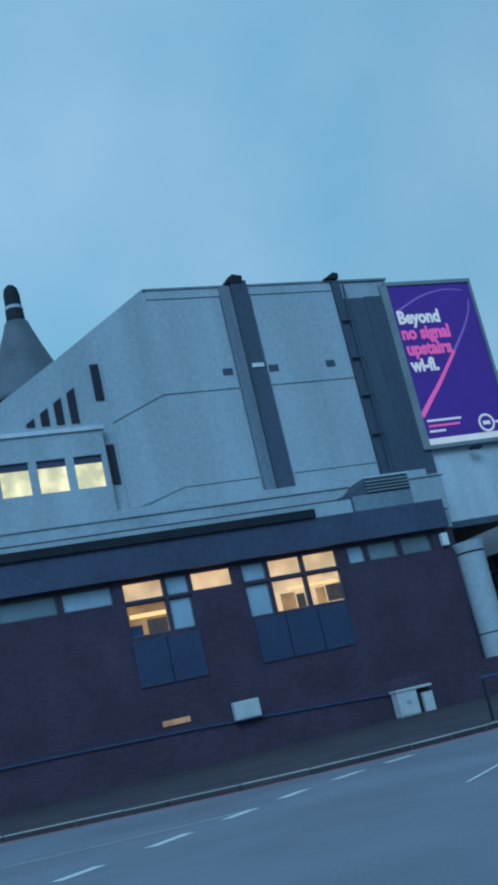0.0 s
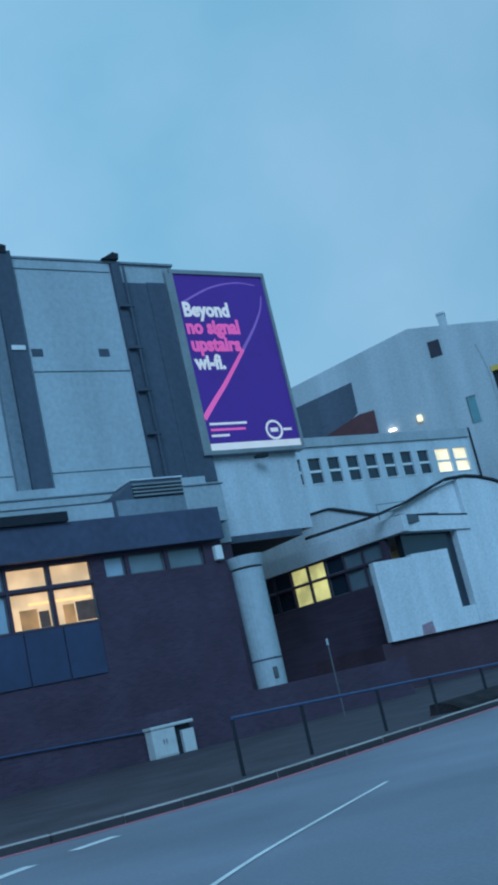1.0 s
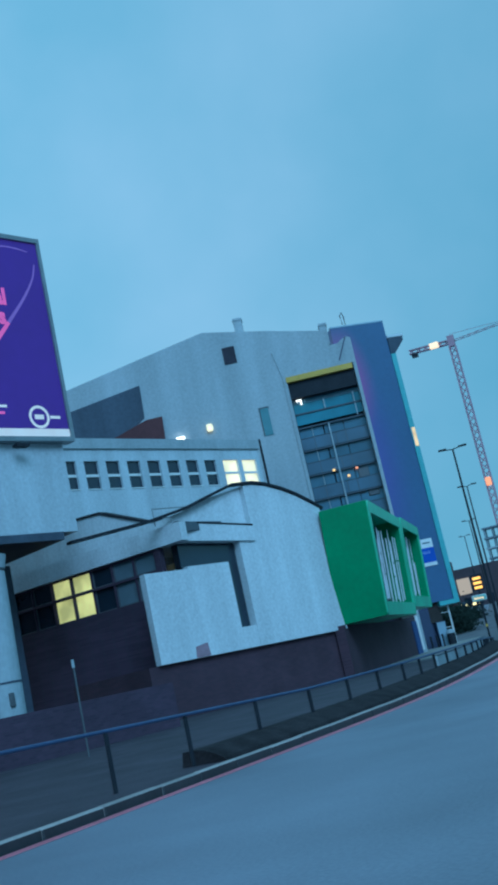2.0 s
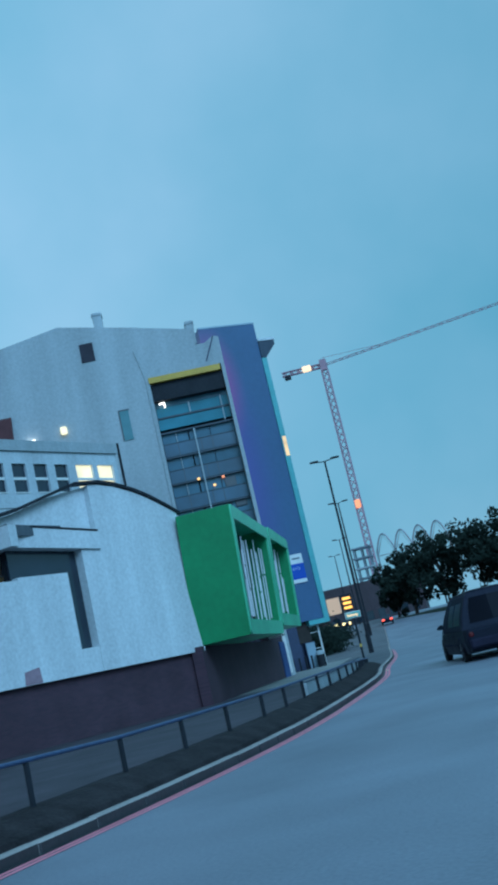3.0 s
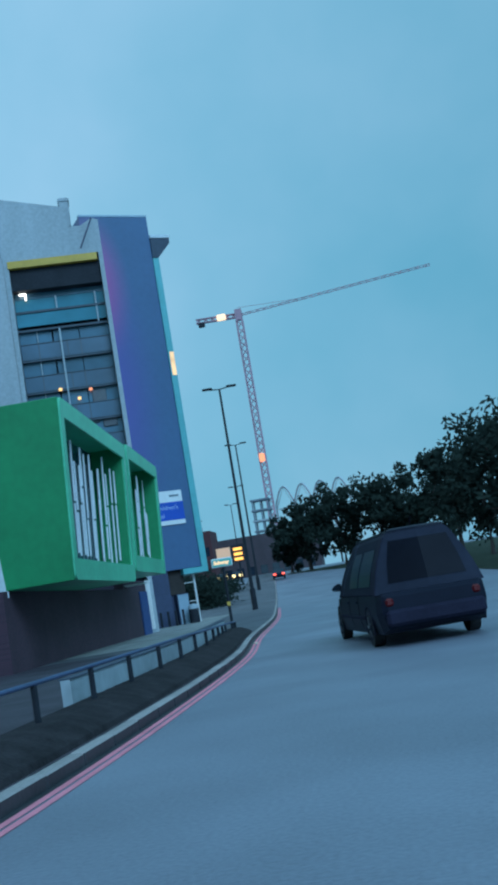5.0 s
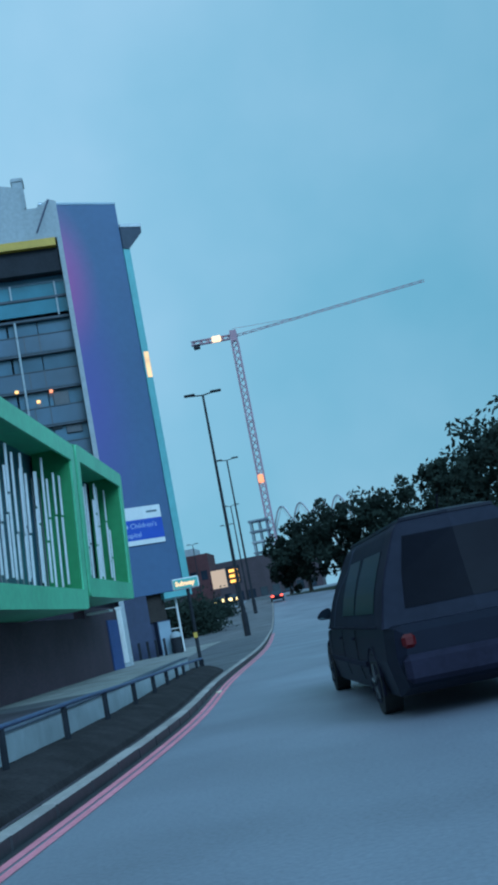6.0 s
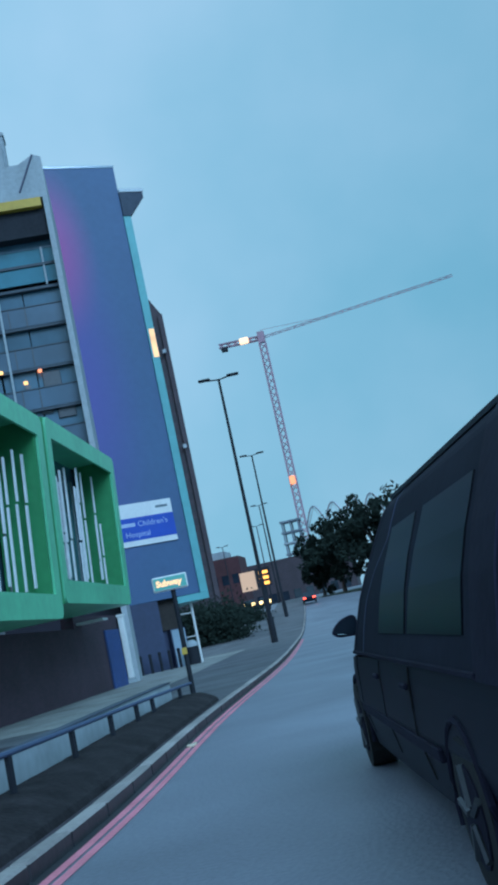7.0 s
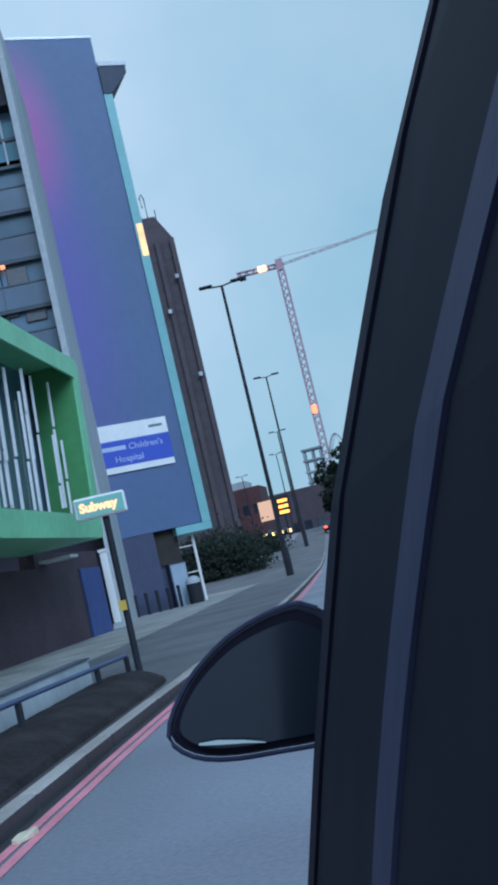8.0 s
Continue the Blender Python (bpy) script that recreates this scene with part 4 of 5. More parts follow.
part("top_trim", boxes(FBL, (-4.78, 0.02, -0.3, 0.03, 27.56, 27.68)), M_glass_sky, slab, "pale metal top trim")
part("door", boxes(FBL, (-1.9, -1.2, -0.075, -0.03, 0.1, 2.0)), M_glass_sky, slab, "pale blue side door")
bm = bmesh.new()
tube(bm, [FBL.at(-0.4, -0.6, 0), FBL.at(-0.4, -0.6, 3.24)], 0.07)
part("support", bm, M_white, slab, "white round support post")
for z in (1.5, 2.7):
    part("brace", tube(bmesh.new(), [FBL.at(-1.14, -0.6, z), FBL.at(-0.42, -0.6, z)], 0.03, 6), M_white, slab, "thin white bar")
for i in range(5):
    q = FBL.at(-4.0 + i * 0.5, 0.75, 0.115)
    b_ = thing("bollard", tuple(q), "short dark metal bollard on the footway", "bollard", "bollards by the slab")
    part("shaft", tube(bmesh.new(), [q, q + Vector((0, 0, 0.85))], 0.075, 10), M_dark, b_)
    part("cap", revolve(q.x, q.y, [(0.09, 0.966), (0.09, 1.03), (0.05, 1.08)], 12), M_dark, b_)
q = FBL.at(-1.25, 0.7, 0.115)
bin_ = thing("litter_bin", tuple(q), "dark round-topped litter bin beside the side door", "bin")
part("body", revolve(q.x, q.y, [(0.30, 0.115), (0.33, 0.2), (0.33, 1.0)], 20), M_dark, bin_)
part("hood", revolve(q.x, q.y, [(0.35, 1.001), (0.33, 1.15), (0.22, 1.28), (0.06, 1.33)], 20), M_concrete, bin_, "pale domed hood")
sign = thing("hospital_sign", tuple(FBL.at(-2.3, 0.03, 6.5)), "blue and white hospital name sign on the slab", "sign")
part("board", boxes(FBL, (-4.15, -0.62, 0.02, 0.10, 6.52, 8.72)), M_white, sign)
part("blue_band", boxes(FBL, (-4.15, -0.62, 0.101, 0.115, 6.80, 7.98)), M_signblue, sign)
text_on(FBL, "Children's", -2.62, 7.50, 0.40, M_letter, sign, o=0.116)
text_on(FBL, "Hospital", -3.35, 6.98, 0.40, M_letter, sign, o=0.116)
part("word_bar", boxes(FBL, (-4.0, -2.75, 0.116, 0.122, 7.53, 7.72)), M_letter, sign)
part("logo_bar", boxes(FBL, (-1.5, -0.85, 0.101, 0.112, 8.32, 8.44)), M_glass, sign)

# ---- green framed boxes on the corner ----
class LeanFace(Face):
    """A face whose foot draws back under its head."""

    def at(self, s, o, z):
        drop = max(0.0, 7.9 - z)
        return Face.at(self, s + drop * 0.08 * max(0.0, 1 - s / 6.0), o - drop * 0.06, z)


FG = LeanFace((-8.35, 22.17), (-0.0744, 0.9972))


def round_frame(fr, outer, inner, r, o0, o1):
    """A flat frame with rounded outer corners."""
    bm = bmesh.new()

    def loop(q, rad):
        s0, s1, z0, z1 = q
        pts = []
        for cs, cz, a0 in ((s1 - rad, z0 + rad, -90), (s1 - rad, z1 - rad, 0), (s0 + rad, z1 - rad, 90), (s0 + rad, z0 + rad, 180)):
            pts += [(cs + rad * math.cos(radians(a0 + 22.5 * i)), cz + rad * math.sin(radians(a0 + 22.5 * i))) for i in range(5)]
        return pts
    rings = [[bm.verts.new(fr.at(a, o, z)) for a, z in loop(q, rad)] for q, rad, o in ((outer, r, o0), (outer, r, o1), (inner, 0.03, o1), (inner, 0.03, o0))]
    k = len(rings[0])
    for i in range(4):
        p, q = rings[i], rings[(i + 1) % 4]
        for j in range(k):
            bm.faces.new((p[j], p[(j + 1) % k], q[(j + 1) % k], q[j]))
    return bm


def green_box(s0, s1, z0, z1, seed):
    rnd = random.Random(seed)
    t = thing("green_window_box", tuple(FG.at((s0 + s1) / 2, -1, z0)), "bright green projecting window box with pale vertical slats", "building part", "green window boxes")
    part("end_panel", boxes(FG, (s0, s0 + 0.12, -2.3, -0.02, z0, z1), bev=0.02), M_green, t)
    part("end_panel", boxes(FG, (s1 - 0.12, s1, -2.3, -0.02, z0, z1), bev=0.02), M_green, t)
    # front, top and floor wear the lit green, ends and reveal the shaded one
    part("top_panel", boxes(FG, (s0 + 0.13, s1 - 0.13, -2.3, -0.02, z1 - 0.14, z1)), M_green_lit, t)
    part("floor_panel", boxes(FG, (s0 + 0.13, s1 - 0.13, -2.3, -0.02, z0, z0 + 0.14)), M_green_lit, t)
    part("surround", round_frame(FG, (s0, s1, z0, z1), (s0 + 0.42, s1 - 0.5, z0 + 0.62, z1 - 0.55), 0.22, -0.019, 0.05), M_green_lit, t)
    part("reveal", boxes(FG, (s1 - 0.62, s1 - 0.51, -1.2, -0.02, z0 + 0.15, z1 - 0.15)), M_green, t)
    part("glass", boxes(FG, (s0 + 0.13, s1 - 0.13, -1.35, -1.3, z0 + 0.15, z1 - 0.15)), M_bay_glass, t)
    end = s1 - 0.8
    s = s0 + 0.6
    while s < end:
        lo = z0 + 0.64 + rnd.random() * 0.3
        hi = z1 - 0.7 - rnd.random() * (0.8 if s < end - 1.5 else 1.6)
        cut = lo + (hi - lo) * rnd.uniform(0.3, 0.7)
        w, o = rnd.uniform(0.08, 0.13), rnd.choice((-0.34, -0.42, -0.50))
        shift = rnd.uniform(0.03, 0.10)
        part("slat", boxes(FG, (s, s + w, o, o + 0.045, lo, cut - 0.04)), M_slat, t)
        part("slat", boxes(FG, (s + shift, s + shift + w, o, o + 0.045, cut + 0.04, hi)), M_slat, t)
        if rnd.random() < 0.7:
            a = s + 0.2 + rnd.random() * 0.12
            part("slat", boxes(FG, (a, a + 0.06, -1.05, -1.01, z0 + 0.4, z1 - 0.6 - rnd.random() * 0.8)), M_steel, t, "grey rear slat")
        s += rnd.choice((0.34, 0.42, 0.5, 0.7)) if s < end - 1.6 else rnd.choice((0.5, 0.8))
    return t


green_box(0.0, 10.95, 2.48, 7.82, 3)
green_box(11.35, 19.7, 2.88, 7.95, 8)
FG = Face((-8.35, 22.17), (-0.0744, 0.9972))
under = thing("undercroft_wall", (-10.2, 32, 0), "dark brick wall under the green boxes", "wall")
part("wall", boxes(FG, (0, 26.35, -2.8, -2.35, 0, 2.47), (19.7, 26.35, -2.8, -2.35, 2.47, 2.9)), M_brick_y, under)
gate = part("gate", boxes(FG, (23.8, 26.3, -2.345, -2.31, 0.1, 2.35)), M_bluepanel, under, "blue boarded double gate")
for i in range(8):
    part("board", boxes(FG, (23.84 + i * 0.30, 24.11 + i * 0.30, -2.305, -2.27, 0.12, 2.33)), M_gateblue, gate)
part("canopy", boxes(FG, (20.0, 20.8, -2.34, -1.4, 2.58, 2.66)), M_white, under)
FCOL = Face((-12.8, 49.5), (-0.0744, 0.9972))
post = thing("white_column", (-12.8, 49.5, 0.115), "slim white column at the foot of the hospital corner", "column")
part("shaft", boxes(FCOL, (-0.12, 0.12, -0.12, 0.12, 0.3, 2.85), bev=0.03), M_white, post)
part("base", boxes(FCOL, (-0.15, 0.15, -0.15, 0.15, 0.115, 0.299)), M_concrete, post)
part("cap", boxes(FCOL, (-0.15, 0.15, -0.15, 0.15, 2.851, 2.95)), M_white, post)

# ---- low wall with a rail beside the kerb ----
def sweep(pts, o0, o1, z0, z1):
    """A bar of rectangular section along a curve, as one piece."""
    b = bmesh.new()
    A, B = offset(pts, o0), offset(pts, o1)
    cols = [[b.verts.new((p.x, p.y, z)) for p, z in ((a, z0), (c, z0), (c, z1), (a, z1))] for a, c in zip(A, B)]
    for u_, v_ in zip(cols, cols[1:]):
        for j in range(4):
            b.faces.new((u_[j], u_[(j + 1) % 4], v_[(j + 1) % 4], v_[j]))
    b.faces.new(cols[0])
    b.faces.new(cols[-1])
    return b


def sweep_section(pts, section, uneven=0.0, seed=1):
    """A bank or wall of the given section (offset, height) along a curve, with a rounded far end."""
    rnd = random.Random(seed)
    b = bmesh.new()
    fine = glide([(p.x, p.y) for p in pts], 0.22)
    lines = [offset(fine, o) for o, z in section]
    k, n = len(fine), len(section)
    mid = sum(o for o, z in section) / n
    cols = []
    for i in range(k):
        back = min(1.0, (k - 1 - i) / 4.0)
        close = math.sqrt(max(0.0, 1 - (1 - back) ** 2))
        core = offset(fine, mid)[i] if i > k - 6 else None
        col = []
        for j, (o, z) in enumerate(section):
            p = lines[j][i]
            if core is not None:
                p = core.lerp(p, 0.35 + 0.65 * close)
            h = z if z < 0.13 else 0.12 + (z - 0.12) * (0.75 + 0.25 * close) + rnd.uniform(-uneven, uneven)
            col.append(b.verts.new((p.x, p.y, h)))
        cols.append(col)
    for u_, v_ in zip(cols, cols[1:]):
        for j in range(n):
            b.faces.new((u_[j], u_[(j + 1) % n], v_[(j + 1) % n], v_[j]))
    b.faces.new(cols[0])
    b.faces.new(cols[-1])
    return b


WALLLINE = [p for p in offset(KERB_BACK, 0.0) if -12.0 < p.y < 26.0]
low = thing("subway_parapet", (WALLLINE[0].x, WALLLINE[0].y, 0), "low dark brown rubble parapet beside a pedestrian underpass", "wall")
part("wall", sweep_section(WALLLINE, [(-0.09, 0.11), (-0.06, 0.17), (0.10, 0.245), (0.28, 0.31), (0.40, 0.325), (0.62, 0.325), (0.66, 0.11)], 0.004), M_rubble, low)
RAILLINE = [p for p in offset(KERB_BACK, 0.46) if -17.5 < p.y < 26.4]


def rail_z(y):
    return float(np.interp(y, (-17, -7, 0, 12, 20, 26.5), (1.0, 0.74, 0.71, 0.68, 0.571, 0.475)))


rail = thing("guard_rail", (RAILLINE[0].x, RAILLINE[0].y, 0), "dark blue pedestrian guard rail along the kerb", "railing")
bm = bmesh.new()
tube(bm, [(p.x, p.y, rail_z(p.y)) for p in RAILLINE], 0.025)
part("top_rail", bm, M_rail_blue, rail)
for i in range(0, len(RAILLINE), 2):
    p = RAILLINE[i]
    part("post", tube(bmesh.new(), [(p.x, p.y, 0.11), (p.x, p.y, rail_z(p.y) - 0.02)], 0.035, 6), M_dark, rail)
pan = [p for p in offset(KERB_BACK, 0.72) if 5 < p.y < 25.7]
# pale panel wall of the underpass behind the rail
part("underpass_panel", sweep(pan, 0.0, 0.12, 0.11, 0.58), M_concrete, low, "pale concrete inner wall")
part("panel_cap", sweep(pan, -0.02, 0.14, 0.581, 0.60), M_concrete_dark, low)


def equipment_cabinet():
    t = thing("equipment_cabinet", tuple(FB.at(5.35, 1.7, 0.115)), "white roadside equipment cabinet with a notched end, against the brick wall", "cabinet")
    part("body", boxes(FB, (4.65, 5.47, 1.42, 1.88, 0.12, 0.985), bev=0.015), M_cabinet, t)
    for k in range(2):
        door = part("door", boxes(FB, (4.68 + k * 0.39, 5.05 + k * 0.39, 1.881, 1.90, 0.17, 0.95), bev=0.006), M_cabinet, t)
        part("handle", boxes(FB, (4.99 + k * 0.1, 5.015 + k * 0.1, 1.901, 1.925, 0.52, 0.66), bev=0.004), M_frame, door, "small dull metal handle")
    part("lid", boxes(FB, (4.61, 6.15, 1.38, 1.93, 0.99, 1.09), bev=0.02), M_cabinet, t)
    part("recess", boxes(FB, (5.472, 5.708, 1.44, 1.72, 0.122, 0.985), (5.711, 6.09, 1.44, 1.72, 0.815, 0.985)), M_dark, t, "dark gap between the two halves")
    part("side_box", boxes(FB, (5.71, 6.13, 1.42, 1.88, 0.12, 0.81), bev=0.015), M_cabinet, t)
    part("plinth", boxes(FB, (4.63, 6.14, 1.44, 1.86, 0.05, 0.119)), M_concrete_dark, t)


def meter_box():
    t = thing("meter_box", tuple(FB.at(-1.0, 1.3, 1.31)), "pale painted meter box fixed to the brick wall over a handrail", "box")
    part("body", boxes(FB, (-1.48, -0.52, 1.303, 1.56, 1.31, 1.93), bev=0.02), M_cabinet, t)
    part("door", boxes(FB, (-1.43, -0.57, 1.561, 1.575, 1.36, 1.88), bev=0.006), M_cabinet, t)
    part("sill", boxes(FB, (-1.5, -0.5, 1.303, 1.58, 1.285, 1.309)), M_rail_blue, t, "dark blue bottom edge")


equipment_cabinet()
meter_box()
hand = thing("wall_rail", tuple(FB.at(-4.0, 1.4, 1.3)), "dark blue handrail sloping along the low brick wall", "railing")
HZ = [(s, float(np.interp(s, (-16, -7.5, -3.0, 1.0, 4.0, 6.2), (1.58, 1.47, 1.36, 1.19, 1.05, 0.93)))) for s in np.linspace(-16, 6.0, 23)]
part("rail", tube(bmesh.new(), [FB.at(s, 1.335, z) for s, z in HZ], 0.028, 6), M_rail_blue, hand)
for s, z in HZ[1::3]:
    part("bracket", boxes(FB, (s - 0.02, s + 0.02, 1.252, 1.32, z - 0.05, z - 0.02)), M_dark, hand)
part("low_window", boxes(FB, (-3.62, -2.60, 0.003, 0.05, 1.66, 1.85)), glow("dim_basement", (0.72, 0.42, 0.22), 0.22, 0.4, 2.0), podium, "small dim basement window")

# street name style sign on a post
BS = (-5.07, 27.1)
ss = thing("subway_sign", (BS[0], BS[1], 0.115), "lit turquoise subway sign with cream letters on a dark post", "sign")
part("pole", tube(bmesh.new(), [(BS[0], BS[1], 0.11), (BS[0], BS[1], 2.28)], 0.048), M_dark, ss)
FSG = Face((BS[0], BS[1] - 0.08), (1.0, 0.28))
part("box", boxes(FSG, (-0.36, 0.33, -0.1, 0.05, 2.27, 2.56), bev=0.02), M_white, ss)
part("face", boxes(FSG, (-0.33, 0.30, 0.051, 0.06, 2.30, 2.53)), glow("sign_face", (0.10, 0.52, 0.50), 0.22), ss)
text_on(FSG, "Subway", -0.29, 2.365, 0.165, glow("sign_letters", (1.0, 0.64, 0.34), 0.85), ss, o=0.062, bold=0.008)
part("tag", boxes(FSG, (-0.05, 0.05, 0.06, 0.09, 1.0, 1.13)), M_yellow, ss)

# thin sign pole on the footway, a scrap on the road edge
pole = thing("thin_pole", (-11.4, -1.7, 0.115), "thin pale metal pole standing on the footway", "pole")
part("shaft", tube(bmesh.new(), [(-11.4, -1.7, 0.115), (-11.4, -1.7, 2.4)], 0.024, 8), M_frame, pole)
part("collar", tube(bmesh.new(), [(-11.4, -1.7, 2.3), (-11.4, -1.7, 2.5)], 0.04, 8), M_concrete, pole)
rnd_ = random.Random(5)
bm = bmesh.new()
top = [bm.verts.new((-3.37 + 0.055 * math.cos(k) * rnd_.uniform(0.7, 1.2), 19.3 + 0.12 * math.sin(k) * rnd_.uniform(0.7, 1.2), 0.028 + rnd_.uniform(-0.006, 0.012))) for k in [2 * math.pi * j / 9 for j in range(9)]]
low_ring = [bm.verts.new((v.co.x, v.co.y, 0.006)) for v in top]
bm.faces.new(top)
bm.faces.new(low_ring[::-1])
for j in range(9):
    bm.faces.new((low_ring[j], low_ring[(j + 1) % 9], top[(j + 1) % 9], top[j]))
tagged(part("paper_scrap", bm, mat("cream_paper", (0.72, 0.60, 0.45), 0.8, 0.15, 20, 5, 0.2)), "crumpled cream paper scrap beside the red lines", "litter")

# ---- street lamps ----
def street_lamp(x, y, h, yaw):
    t = thing("street_lamp", (x, y, gz(y)), "tall dark twin-arm street lamp column, unlit", "street lamp", "street lamps along the road")
    part("column", tube(bmesh.new(), [(x, y, gz(y)), (x, y, gz(y) + h * 0.25), (x, y, h)], 0.17, 10, 0.08), M_dark, t)
    part("base_sleeve", tube(bmesh.new(), [(x, y, gz(y)), (x, y, gz(y) + 1.7)], 0.22, 10), M_dark, t)
    f = Face((x, y), (math.cos(yaw), math.sin(yaw)))
    part("arm", tube(bmesh.new(), [f.at(-1.0, 0, h + 0.05), f.at(0, 0, h - 0.05), f.at(1.0, 0, h + 0.12)], 0.05, 6), M_dark, t)
    for k in (-1, 1):
        part("lantern", boxes(f, (min(k * 0.55, k * 1.35), max(k * 0.55, k * 1.35), -0.16, 0.16, h + 0.02, h + 0.18), bev=0.05), M_dark, t)
    return t


street_lamp(-10.15, 72.8, 17.4, 0.1)
street_lamp(-15.4, 120.0, 19.7, 0.1)
street_lamp(-22.5, 169.0, 19.7, 0.1)
street_lamp(-29.5, 210.0, 20.5, 0.1)
street_lamp(-41.0, 232.0, 19.8, 0.1)

# ---- brown tower, far buildings ----
tower = thing("brown_tower", (-50, 245, 4.6), "dark brown residential tower behind the slab", "building")
FT = Face((-44.3, 235.7), (0.977, 0.212))
part("wall", boxes(FT, (-18.7, 0.0, -30, 0, 0, 75.7)), M_towerbrown, tower)
part("shoulder", prism(FT, [(-18.7, 75.71), (-0.25, 75.71), (-3.2, 81.2), (-18.7, 81.2)], -30, 0), M_towerbrown, tower)
for s in (-0.55, -3.9, -7.4, -10.9):
    part("rib", boxes(FT, (s - 0.5, s + 0.5, 0.004, 0.9, 0, 75.2)), M_towerbrown, tower)
for i in range(22):
    for s in (-2.2, -5.6, -9.1):
        part("window", boxes(FT, (s - 0.9, s + 0.9, 0.004, 0.05, 8 + i * 3.0, 9.6 + i * 3.0)), M_tower_window, tower)
for s, z in ((-1.2, 66.0), (-1.0, 43.5), (-4.4, 58.5)):
    part("balcony", boxes(FT, (s - 0.4, s + 0.4, 0.91, 1.5, z, z + 0.9), bev=0.05), M_grey, tower, "small pale balcony")
part("mast", tube(bmesh.new(), [FT.at(-4.6, -1, 81.2), FT.at(-4.6, -1, 86.0), FT.at(-5.0, -1, 87.2), FT.at(-5.5, -1, 86.4), FT.at(-5.3, -1, 84.0)], 0.16), M_frame, tower)
part("mast", tube(bmesh.new(), [FT.at(-2.8, -1, 79.0), FT.at(-2.8, -1, 83.0)], 0.12), M_frame, tower)
part("tank", revolve(*FT.at(-7.6, -5, 0)[:2], [(2.2, 81.21), (2.2, 82.4), (1.8, 83.3), (0.9, 83.9), (0.2, 84.0)]), M_glass_sky, tower, "pale domed roof tank")

far = thing("red_brick_building", (-53, 280, 4.6), "distant low red brick building with a flat roof", "building")
FF = Face((-53.9, 275.0), (1.0, 0.03))
part("wall", boxes(FF, (-10, 8.6, -14, 0, 0, 20.4)), M_redbrick, far)
part("roof", boxes(FF, (-6, 5.2, -12, -1, 20.41, 22.3)), M_grey, far)
for i in range(3):
    part("window", boxes(FF, (0.5 + i * 2.8, 2.2 + i * 2.8, 0.004, 0.08, 13.5, 16.0)), M_glass_dark, far)
far2 = thing("far_block", (-18, 300, 0), "distant dark office block under construction", "building")
FF2 = Face((-48, 300.0), (1.0, 0.0))
part("wall", boxes(FF2, (0, 30, -14, 0, 0, 18.5)), M_towerbrown, far2)
for i in range(8):
    part("window", boxes(FF2, (1.5 + i * 3.5, 3.6 + i * 3.5, 0.004, 0.08, 7, 9.5)), M_glass_dark, far2)
for i in range(4):
    a, b_ = -31.2 + i * 6.0, -25.2 + i * 6.0
    part("roof_arch", tube(bmesh.new(), [(a, 330, 0), (a, 330, 14)] + [(a + (b_ - a) * k / 8, 330, 28.5 + 5.5 * math.sin(math.pi * k / 8)) for k in range(9)] + [(b_, 330, 14), (b_, 330, 0)], 0.32, 6), M_steel, far2)
    part("roof_strut", tube(bmesh.new(), [(a, 330, 27), (a + 3.0, 330, 33.6), (b_, 330, 27), (a, 330, 27)], 0.18, 5), M_steel, far2)
shell = thing("building_site", (-35.5, 326, 0), "distant pale building frame under construction", "building")
for x in (-38.2, -35.6, -33.2):
    for y in (324.0, 329.0):
        part("column", boxes(WORLD, (y - 0.35, y + 0.2, x - 0.2, x + 0.2, 0, 31.0)), M_concrete_mid, shell)
for i in range(9):
    part("floor_slab", boxes(WORLD, (323.4, 329.6, -38.8, -32.6, 4.0 + i * 3.3, 4.5 + i * 3.3)), M_concrete if i == 6 else M_concrete_mid, shell)

# ---- tower crane ----
CX, CY, CT = -99.0, 1000.0, 274.8
crane = thing("tower_crane", (CX, CY, 0), "distant red lattice tower crane with lit counter-jib", "crane")


def lattice(a, b, half, step, r):
    a, b = Vector(a), Vector(b)
    w = (b - a)
    k = max(2, int(w.length / step))
    w.normalize()
    side = Vector((0, 0, 1)).cross(w)
    side = side.normalized() if side.length > 0.01 else Vector((1, 0, 0))
    up = w.cross(side)
    bm = bmesh.new()
    cs = [side * half + up * half, side * half - up * half, -side * half - up * half, -side * half + up * half]
    for c in cs:
        tube(bm, [a + c, b + c], r, 4)
    for i in range(k):
        p, q = a + (b - a) * (i / k), a + (b - a) * ((i + 1) / k)
        for j in range(4):
            tube(bm, [p + cs[j], q + cs[(j + 1) % 4]], r * 0.75, 4)
    return bm


part("mast", lattice((CX, CY, 0), (CX, CY, CT - 5), 3.0, 7, 0.62), M_crane, crane)
part("jib", lattice((CX, CY, CT), (CX + 190, CY - 32, CT + 4), 0.9, 8, 0.15), M_crane, crane)
part("counter_jib", lattice((CX - 43, CY, CT + 1.6), (CX, CY, CT), 1.9, 6.4, 0.55), M_crane, crane)
part("counterweight", boxes(Face((CX - 38, CY), (1, 0)), (-3, 3, -2.4, 2.4, CT - 4.6, CT - 0.4)), M_dark, crane)
part("apex", boxes(Face((CX, CY), (1, 0)), (-3.3, 3.3, -3, 3, CT - 5, CT + 6)), M_crane, crane)
part("tie", tube(bmesh.new(), [(CX, CY, CT + 8), (CX + 60, CY - 10, CT + 2.4)], 0.2, 4), M_crane, crane)
part("lit_cab", boxes(Face((CX - 17, CY - 3), (1, 0)), (-4.4, 4.4, -1.6, 3, CT - 2.6, CT + 3.2), bev=0.8), M_crane_lamp, crane, "warm glowing lamp box")
part("warning_lamp", boxes(Face((CX, CY - 5), (1, 0)), (-2.7, 2.7, -1.6, 1.6, 126, 134.5), bev=1.0), M_lamp_orange, crane)

